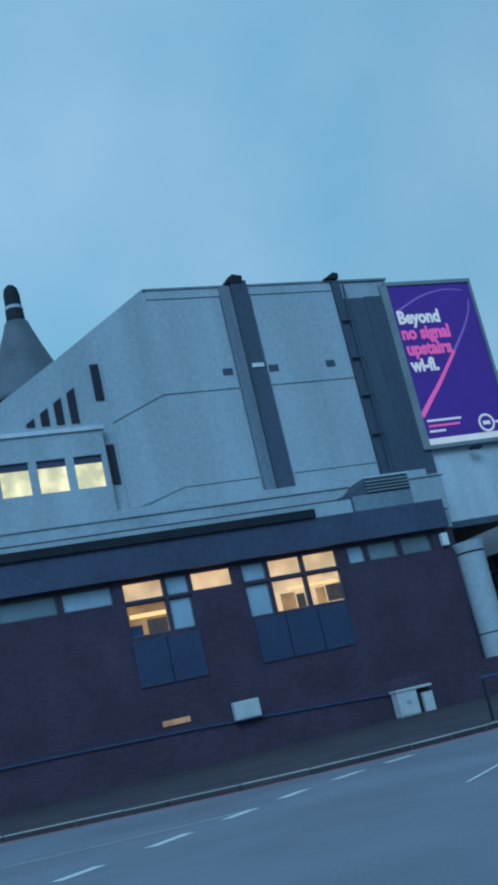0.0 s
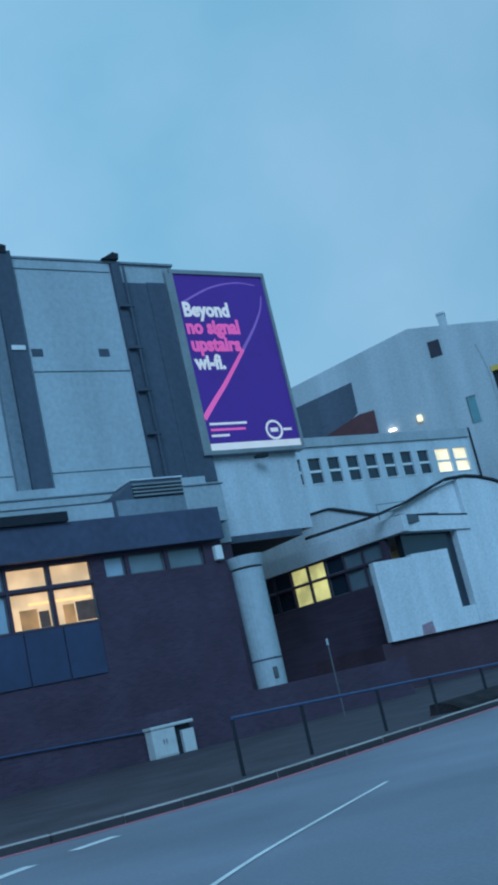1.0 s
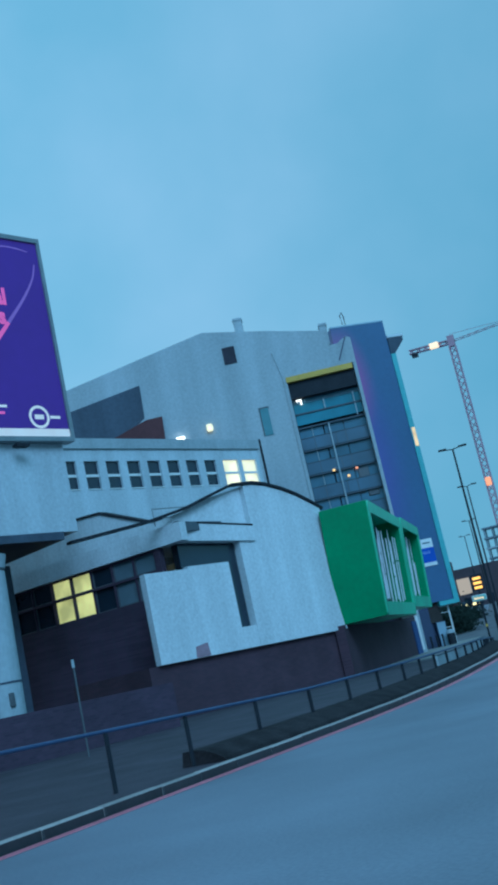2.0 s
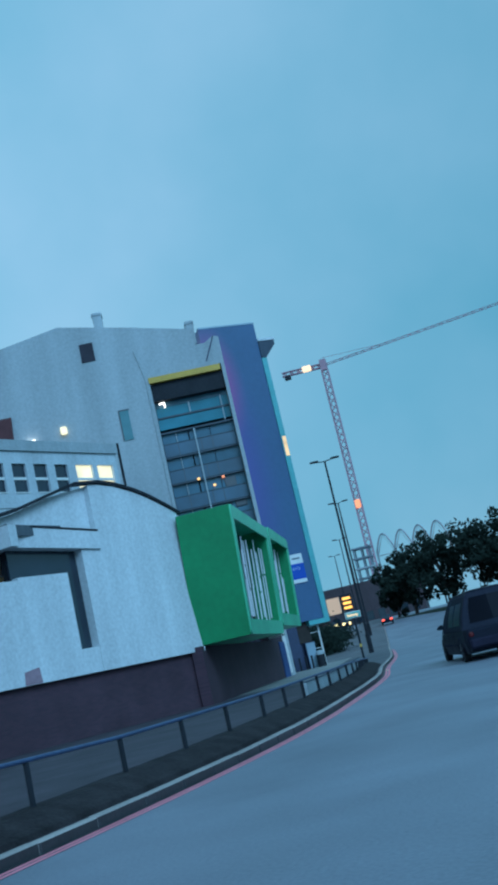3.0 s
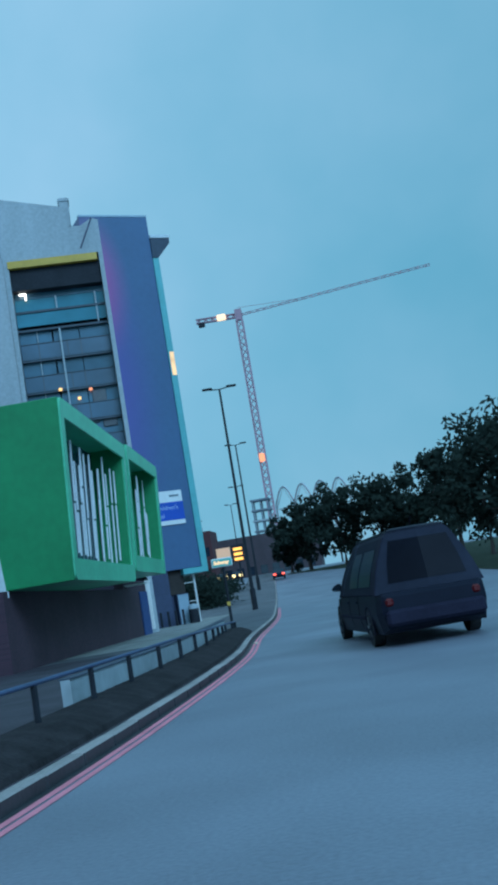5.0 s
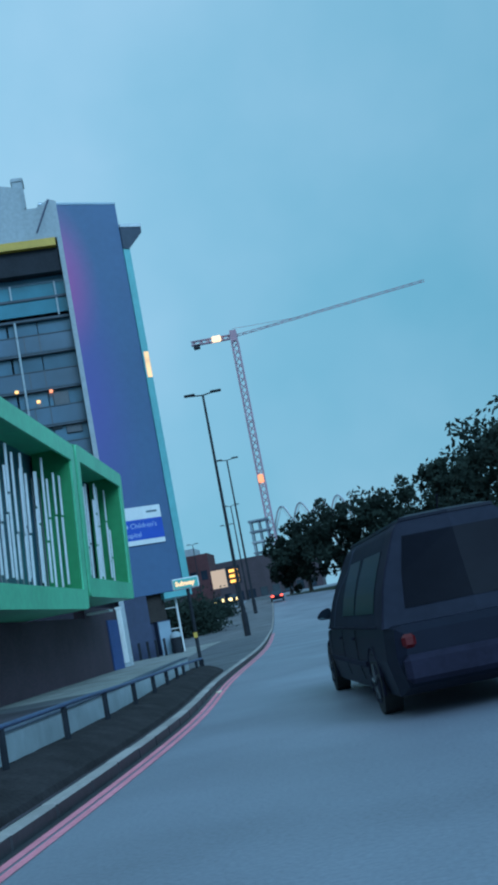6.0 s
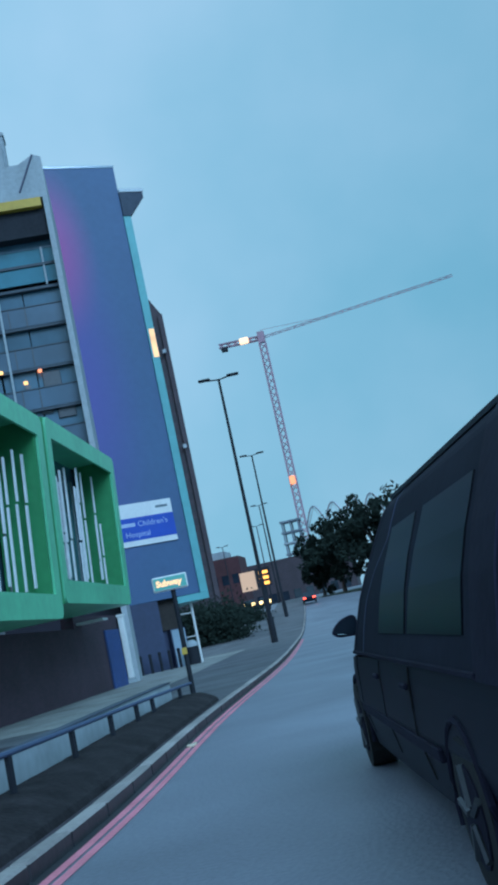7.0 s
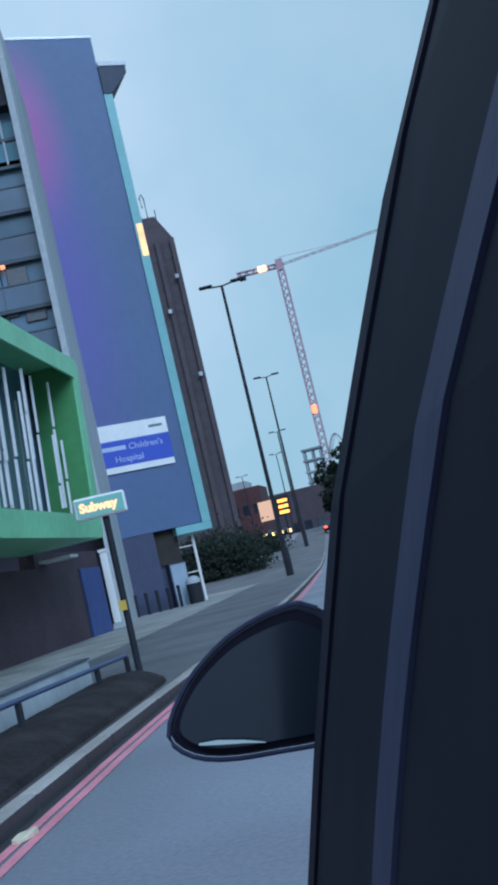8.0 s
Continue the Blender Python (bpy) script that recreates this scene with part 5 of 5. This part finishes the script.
# ---- trees and shrubs ----
def tree(x, y, h, spread, seed, name="tree", label="dark leafy tree across the road", group="roadside trees"):
    rnd = random.Random(seed)
    g0 = gz(y)
    t = thing(name, (x, y, g0), label, "tree", group)
    bm = bmesh.new()
    tube(bm, [(x, y, g0), (x + rnd.uniform(-.2, .2), y, g0 + h * 0.3), (x + rnd.uniform(-.4, .4), y, g0 + h * 0.62)], 0.32, 8, 0.12)
    tips = []
    for i in range(9):
        a = rnd.uniform(0, 6.28)
        z0 = g0 + h * rnd.uniform(0.2, 0.5)
        tip = (x + math.cos(a) * spread * rnd.uniform(.4, .8), y + math.sin(a) * spread * rnd.uniform(.4, .8), g0 + h * rnd.uniform(0.35, 0.88))
        tube(bm, [(x, y, z0), ((x + tip[0]) / 2, (y + tip[1]) / 2, (z0 + tip[2]) / 2 + 0.3), tip], 0.12, 5, 0.03)
        tips.append(tip)
    part("trunk", bm, M_bark, t)
    verts, faces = [], []
    for c in range(64):
        if rnd.random() < 0.6:
            bx_, by_, bz_ = rnd.choice(tips)
        else:
            bx_, by_, bz_ = x, y, g0 + h * rnd.uniform(0.2, 0.85)
        cx, cy, cz = bx_ + rnd.gauss(0, spread * .3), by_ + rnd.gauss(0, spread * .3), bz_ + rnd.gauss(0, h * .09)
        r = rnd.uniform(0.5, 1.2) * spread * 0.3
        for k in range(60):
            v = Vector((rnd.gauss(0, 1), rnd.gauss(0, 1), rnd.gauss(0, .8))).normalized() * r * rnd.uniform(.5, 1.0)
            e1 = Vector((rnd.gauss(0, 1), rnd.gauss(0, 1), rnd.gauss(0, 1))).normalized()
            e2 = e1.orthogonal().normalized()
            q = rnd.uniform(.22, .46)
            o = Vector((cx, cy, max(g0 + h * .08, cz))) + v
            b = len(verts)
            verts += [o - e1 * q, o + e2 * q * .6, o + e1 * q, o - e2 * q * .6]
            faces.append((b, b + 1, b + 2, b + 3))
    me = bpy.data.meshes.new("crown")
    base = Vector((x, y, g0))
    me.from_pydata([v - base for v in verts], [], faces)
    me.materials.append(M_leaf)
    ob = new("crown", me)
    ob.parent = t
    return t


for i, (x, y, h, s) in enumerate(((-14.4, 158, 8.0, 2.8), (-11.0, 152, 10.2, 4.0), (-5.5, 150, 12.0, 5), (0.5, 146, 12.5, 5), (6, 140, 13.5, 5), (10, 128, 14, 5), (12, 112, 15, 5), (13.5, 96, 14, 5), (15, 82, 15, 5))):
    tree(x, y, h, s, 40 + i)


def shrub(x, y, h, s, seed):
    rnd = random.Random(seed)
    verts, faces = [], []
    for k in range(1500):
        v = Vector((rnd.gauss(0, .45) * s, rnd.gauss(0, .45) * s, abs(rnd.gauss(.35, .3)) * h))
        e1 = Vector((rnd.gauss(0, 1), rnd.gauss(0, 1), rnd.gauss(0, 1))).normalized()
        e2 = e1.orthogonal().normalized()
        q = rnd.uniform(.10, .22)
        b = len(verts)
        verts += [v - e1 * q, v + e2 * q * .6, v + e1 * q, v - e2 * q * .6]
        faces.append((b, b + 1, b + 2, b + 3))
    me = bpy.data.meshes.new("shrub")
    me.from_pydata(verts, [], faces)
    me.materials.append(M_leaf)
    ob = new("shrub", me)
    ob.location = (x, y, gz(y) + 0.1)
    return tagged(ob, "dark clipped roadside shrub on the verge", "shrub", "verge shrubs")


for i in range(9):
    shrub(-18.0 - i * 0.5, 97 + (i * 5) % 7, 3.4, 2.6, 70 + i)
for i in range(4):
    shrub(-20.5 - i * 1.2, 124 + i * 4, 1.8, 2.6, 80 + i)

# ---- the camera's own car, placed and shaped to fit its last view ----
EYE = (-0.659, 13.647)
yaw_ = math.atan2(0.058, 0.9983) + radians(6.5)
FC = Face((EYE[0] + 0.047 * 0.9983, EYE[1] + 0.047 * 0.058), (-math.sin(yaw_), math.cos(yaw_)))
LEAN = [(0.86, -0.09), (1.03, -0.046), (1.14, -0.015), (1.22, 0.008), (1.32, 0.047), (1.40, 0.079), (1.49, 0.123), (1.63, 0.188), (1.78, 0.265), (1.85, 0.34)]
SIDE = [(z, float(np.interp(z, *zip(*LEAN)))) for z in np.linspace(0.86, 1.85, 34)]
WIDE = 1.62  # from one flank to the other at the eye's height


def s_front(z):
    return 1.05 - (z - 0.86) / 0.63 * 0.45 if z < 1.5 else 0.6 - (z - 1.49) * 0.75


def s_rear(z):
    return -3.6 + (z - 0.86) / 0.99 * 0.35


car = thing("passenger_car", tuple(FC.at(0, WIDE / 2, 0)), "dark navy car that carries the camera, placed and shaped to fit its last view", "car")


def loft(rings, cap=True):
    bm = bmesh.new()
    vs = [[bm.verts.new(p) for p in r] for r in rings]
    k = len(vs[0])
    for a, b in zip(vs, vs[1:]):
        for j in range(k):
            bm.faces.new((a[j], a[(j + 1) % k], b[(j + 1) % k], b[j]))
    if cap:
        bm.faces.new(vs[0][::-1])
        bm.faces.new(vs[-1])
    return bm


# opaque cabin shell, coloured as dark as the unlit interior, ring by ring upwards
rings = []
for z, o in SIDE:
    f, r = s_front(z), s_rear(z)
    w = WIDE - o
    rings.append([FC.at(f, o, z), FC.at(f + 0.10, o + 0.3, z), FC.at(f + 0.15, WIDE / 2, z), FC.at(f + 0.10, w - 0.3, z), FC.at(f, w, z),
                  FC.at(r, w, z), FC.at(r - 0.08, WIDE / 2, z), FC.at(r, o, z)])
part("cabin_shell", loft(rings), M_cabin_dim, car, "opaque cabin shell, the dim interior put into its colour")
zt, ot = SIDE[-1]
f, r = s_front(zt), s_rear(zt)
rings = []
for dz, ins in ((0.001, -0.012), (0.03, -0.005), (0.055, 0.10)):
    rings.append([FC.at(f - ins, ot + ins, zt + dz), FC.at(f + 0.15 - ins, WIDE / 2, zt + dz), FC.at(f - ins, WIDE - ot - ins, zt + dz),
                  FC.at(r + ins, WIDE - ot - ins, zt + dz), FC.at(r - 0.08 + ins, WIDE / 2, zt + dz), FC.at(r + ins, ot + ins, zt + dz)])
part("roof", loft(rings), M_carpaint, car)


def pillar(s_of, width, material, name, proud=0.012, both=True):
    for side in ((0, 1) if both else (0,)):
        bm = bmesh.new()
        cols = []
        for z, o in SIDE:
            oo = (o - proud) if side == 0 else (WIDE - o + proud)
            oi = (o + 0.02) if side == 0 else (WIDE - o - 0.02)
            s = s_of(z)
            cols.append([bm.verts.new(FC.at(s, oi, z)), bm.verts.new(FC.at(s, oo, z)), bm.verts.new(FC.at(s - width, oo, z)), bm.verts.new(FC.at(s - width, oi, z))])
        for a, b in zip(cols, cols[1:]):
            for j in range(4):
                bm.faces.new((a[j], a[(j + 1) % 4], b[(j + 1) % 4], b[j]))
        bm.faces.new(cols[0])
        bm.faces.new(cols[-1])
        part(name, bm, material, car)


pillar(lambda z: s_front(z), 0.10, M_trim, "front_pillar", 0.003)
pillar(lambda z: max(-0.25, 0.425 - 2.3 * max(0.0, z - 1.02) ** 2), 0.055, M_trim_mid, "centre_pillar", 0.002)
pillar(lambda z: s_rear(z) + 0.42, 0.40, M_trim, "rear_pillar")



def pane(s0, s1, z0, z1, side, name="side_window"):
    """A glossy pane that follows the flank's lean."""
    rows2 = [q for q in SIDE if z0 <= q[0] <= z1]
    bm = bmesh.new()
    cols = []
    for z, o in rows2:
        lean = (z - z0) * 0.25
        oo, oi = (o - 0.008, o + 0.002) if side == 0 else (WIDE - o + 0.008, WIDE - o - 0.002)
        cols.append([bm.verts.new(FC.at(a, w, z)) for a, w in ((s0 + lean, oi), (s0 + lean, oo), (s1, oo), (s1, oi))])
    for a, b in zip(cols, cols[1:]):
        for j in range(4):
            bm.faces.new((a[j], a[(j + 1) % 4], b[(j + 1) % 4], b[j]))
    bm.faces.new(cols[0])
    bm.faces.new(cols[-1])
    part(name, bm, M_car_glass, car)


for side in (0, 1):
    pane(-1.5, -0.45, 1.0, 1.64, side)
    pane(-2.95, -1.6, 1.0, 1.64, side)
rear = []
for z, ins in ((1.02, 0.16), (1.35, 0.22), (1.70, 0.32)):
    r = s_rear(z)
    rear.append([FC.at(r - 0.012 - 0.02, ins, z), FC.at(r - 0.085, WIDE / 2, z), FC.at(r - 0.032, WIDE - ins, z), FC.at(r + 0.02, WIDE - ins, z), FC.at(r + 0.02, ins, z)])
part("rear_window", loft(rear), M_car_glass, car, "dark rear window")
part("rear_bumper", boxes(FC, (-3.88, -3.72, 0.0, WIDE, 0.34, 0.60), bev=0.05), M_trim, car)
part("roof_aerial", tube(bmesh.new(), [FC.at(-2.9, WIDE / 2, 1.89), FC.at(-3.05, WIDE / 2, 2.06)], 0.008, 6), M_trim, car)

# lower body, station by station from tail to nose: s, inset, belt height, sill height
rings = []
for s, ins, top, low_ in ((-3.8, 0.16, 0.80, 0.42), (-3.74, 0.07, 0.87, 0.30), (-3.5, 0.01, 0.885, 0.22), (0.0, 0.0, 0.875, 0.20), (1.05, 0.0, 0.86, 0.20), (1.5, 0.03, 0.84, 0.20), (1.95, 0.10, 0.78, 0.22), (2.12, 0.22, 0.68, 0.30), (2.17, 0.34, 0.58, 0.36)):
    L, R = -0.10 + ins, WIDE + 0.10 - ins
    rings.append([FC.at(s, L + 0.05, low_), FC.at(s, L - 0.015, (low_ + top) / 2), FC.at(s, L, top - 0.10), FC.at(s, L + 0.012, top - 0.02), FC.at(s, L + 0.06, top),
                  FC.at(s, R - 0.06, top), FC.at(s, R - 0.012, top - 0.02), FC.at(s, R, top - 0.10), FC.at(s, R + 0.015, (low_ + top) / 2), FC.at(s, R - 0.05, low_)])
part("body", loft(rings), M_carpaint, car)
for s in (-2.6, 1.45):
    for o in (-0.105, WIDE - 0.085):
        bm = bmesh.new()
        tube(bm, [FC.at(s, o, 0.31), FC.at(s, o + 0.19, 0.31)], 0.31, 20)
        tyre = part("wheel", bm, M_rubber, car)
        bm = bmesh.new()
        oo = o - 0.008 if o < 0.5 else o + 0.17
        tube(bm, [FC.at(s, oo, 0.31), FC.at(s, oo + 0.03, 0.31)], 0.20, 16)
        part("rim", bm, M_trim, tyre)
        side_o = oo - 0.006 if o < 0.5 else oo + 0.031
        for i in range(5):
            a_ = radians(72 * i + 10)
            bm = bmesh.new()
            tube(bm, [FC.at(s + 0.04 * math.cos(a_), side_o + 0.003, 0.31 + 0.04 * math.sin(a_)), FC.at(s + 0.2 * math.cos(a_), side_o + 0.003, 0.31 + 0.2 * math.sin(a_))], 0.018, 5)
            part("spoke", bm, M_alloy, tyre)
        arch_in = 0.075 if s > 0 else 0.098
        arch_o = -arch_in if o < 0.5 else WIDE + arch_in
        part("wheel_arch", tube(bmesh.new(), [FC.at(s + 0.37 * math.cos(radians(k)), arch_o, 0.31 + 0.37 * math.sin(radians(k))) for k in range(-15, 200, 15)], 0.018, 6), M_trim, car)
for o in (0.0, WIDE - 0.2):
    part("tail_light", boxes(FC, (-3.83, -3.72, o + 0.02, o + 0.15, 0.66, 0.79), bev=0.03), mat("tail_lens" if o else "tail_lens_left", (0.10, 0.006, 0.008), 0.25, 0.1, 5, 1, 0), car)
FLANK = ((0.30, -0.070), (0.42, -0.094), (0.54, -0.115), (0.66, -0.108), (0.775, -0.101), (0.85, -0.090))
for s in (-1.56, -0.40, 0.86):
    for side in (0, 1):
        part("door_seam", tube(bmesh.new(), [FC.at(s, o if side == 0 else WIDE - o, z) for z, o in FLANK], 0.005, 5), M_rubber, car)
for side in (0, 1):
    o0, o1 = (-0.122, -0.09) if side == 0 else (WIDE + 0.09, WIDE + 0.122)
    part("side_moulding", boxes(FC, (-2.15, 0.95, o0, o1, 0.46, 0.52), bev=0.005), M_trim, car)
part("door_handle", boxes(FC, (-1.52, -1.34, -0.124, -0.098, 0.74, 0.77), bev=0.008), M_trim, car)
part("window_line", boxes(FC, (-3.2, 0.95, -0.104, -0.086, 0.868, 0.886)), M_trim, car)
part("door_handle", boxes(FC, (-0.35, -0.17, -0.124, -0.098, 0.74, 0.77), bev=0.008), M_trim, car)


def wing_mirror(left):
    k = 1 if left else -1
    base = -0.001 if left else WIDE + 0.001
    ring = []
    # outline fitted to the camera's view: deep near the door, narrow at the end
    prof = [(0.0, 1.118), (0.029, 1.138), (0.075, 1.133), (0.116, 1.119), (0.145, 1.101), (0.166, 1.084), (0.188, 1.058), (0.20, 1.031), (0.189, 1.012), (0.166, 0.999), (0.133, 0.992), (0.09, 0.989), (0.03, 0.987), (0.0, 1.0)]
    prof = [(p.x, p.y) for p in glide(prof, 0.012)][:-1] + [prof[-1]]
    for s, grow in ((1.17, 0.93), (1.185, 1.0), (1.24, 1.0), (1.30, 0.86), (1.335, 0.5)):
        ring.append([FC.at(s, base - k * (0.10 + (w - 0.10) * grow), 1.05 + (z - 1.05) * grow) for w, z in prof])
    m = part("wing_mirror", loft(ring), M_trim, car, "black door mirror housing", smooth=False)
    part("mirror_glass", loft([[FC.at(s, base - k * (0.10 + (w - 0.10) * 0.86), 1.055 + (z - 1.055) * 0.80) for w, z in prof] for s in (1.160, 1.169)]), M_glass_dark, m)
    # chrome sliver added as a stand-in for the glint at the mirror's foot
    part("glint_strip", loft([[FC.at(s, base - k * w, z + dz) for s, dz in ((1.146, 0.0), (1.146 + h, h), (1.150 + h, h), (1.150, 0.0))]
                               for w, z, h in ((0.098, 1.0045, 0.0008), (0.12, 1.009, 0.003), (0.148, 1.0135, 0.0045), (0.168, 1.0175, 0.002))]), M_chrome, m)
    # paler tube added to paint the highlight round the glass
    part("rim", tube(bmesh.new(), [FC.at(1.166, base - k * w, z) for w, z in prof[1:-1]], 0.0028, 5), M_trim_mid, m, "paler rim added for the highlight round the mirror glass")
    part("stalk", boxes(FC, (1.19, 1.27, min(base, base + k * 0.05), max(base, base + k * 0.05), 1.0, 1.09)), M_trim, m)


wing_mirror(True)
wing_mirror(False)


# ---- far traffic and the amber sign where the road bends ----
def far_car(x, y, heading, label, front, seed):
    g0 = gz(y)
    t = thing("car", (x, y, g0), label, "car", "queueing cars")
    fr = Face((x, y), (math.cos(heading), math.sin(heading)))
    part("body", boxes(fr, (-2.1, 2.1, -0.85, 0.85, g0 + 0.32, g0 + 0.85), bev=0.12), M_carpaint, t)
    part("cabin", prism(fr, [(-1.4, g0 + 0.86), (1.1, g0 + 0.86), (0.5, g0 + 1.45), (-1.0, g0 + 1.45)], -0.72, 0.72), M_glass_dark, t)
    for s in (-1.3, 1.3):
        for o in (-0.86, 0.68):
            part("wheel", tube(bmesh.new(), [fr.at(s, o, g0 + 0.32), fr.at(s, o + 0.18, g0 + 0.32)], 0.32, 12), M_rubber, t)
    for o in (-0.6, 0.6):
        part("headlight" if front else "tail_light", boxes(fr, (2.06, 2.16, o - 0.27, o + 0.27, g0 + 0.5, g0 + 0.95), bev=0.04) if front else
             boxes(fr, (-2.16, -2.06, o - 0.2, o + 0.2, g0 + 0.62, g0 + 0.85), bev=0.04), M_headlight if front else M_lamp_red, t)


far_car(-27.4, 170, -math.pi / 2 + 0.15, "distant dark car with yellow headlights on", True, 1)
far_car(-24.3, 166, -math.pi / 2 + 0.15, "distant dark car with yellow headlights on", True, 2)
far_car(-14.9, 141, math.pi / 2 + 0.12, "distant dark car with red tail lights on", False, 3)
amber = thing("amber_sign", (-21.4, 150, gz(150)), "distant roadside sign with amber light bars", "sign")
FAM = Face((-21.4, 150), (1, 0.1))
g1 = gz(150)
part("post", tube(bmesh.new(), [(-21.4, 150.1, g1), (-21.4, 150.1, g1 + 5.0)], 0.12), M_dark, amber)
part("board", boxes(FAM, (-1.0, 1.0, -0.06, 0.04, g1 + 3.2, g1 + 5.8)), M_dark, amber)
for i in range(3):
    part("light_bar", boxes(FAM, (-0.6, 0.7, 0.041, 0.1, g1 + 3.45 + i * 0.75, g1 + 3.85 + i * 0.75), bev=0.02), M_amber, amber)
part("pale_board", boxes(FAM, (-3.2, -1.1, -0.06, 0.04, g1 + 3.0, g1 + 5.6)), glow("lit_board", (0.85, 0.55, 0.36), 0.38), amber)
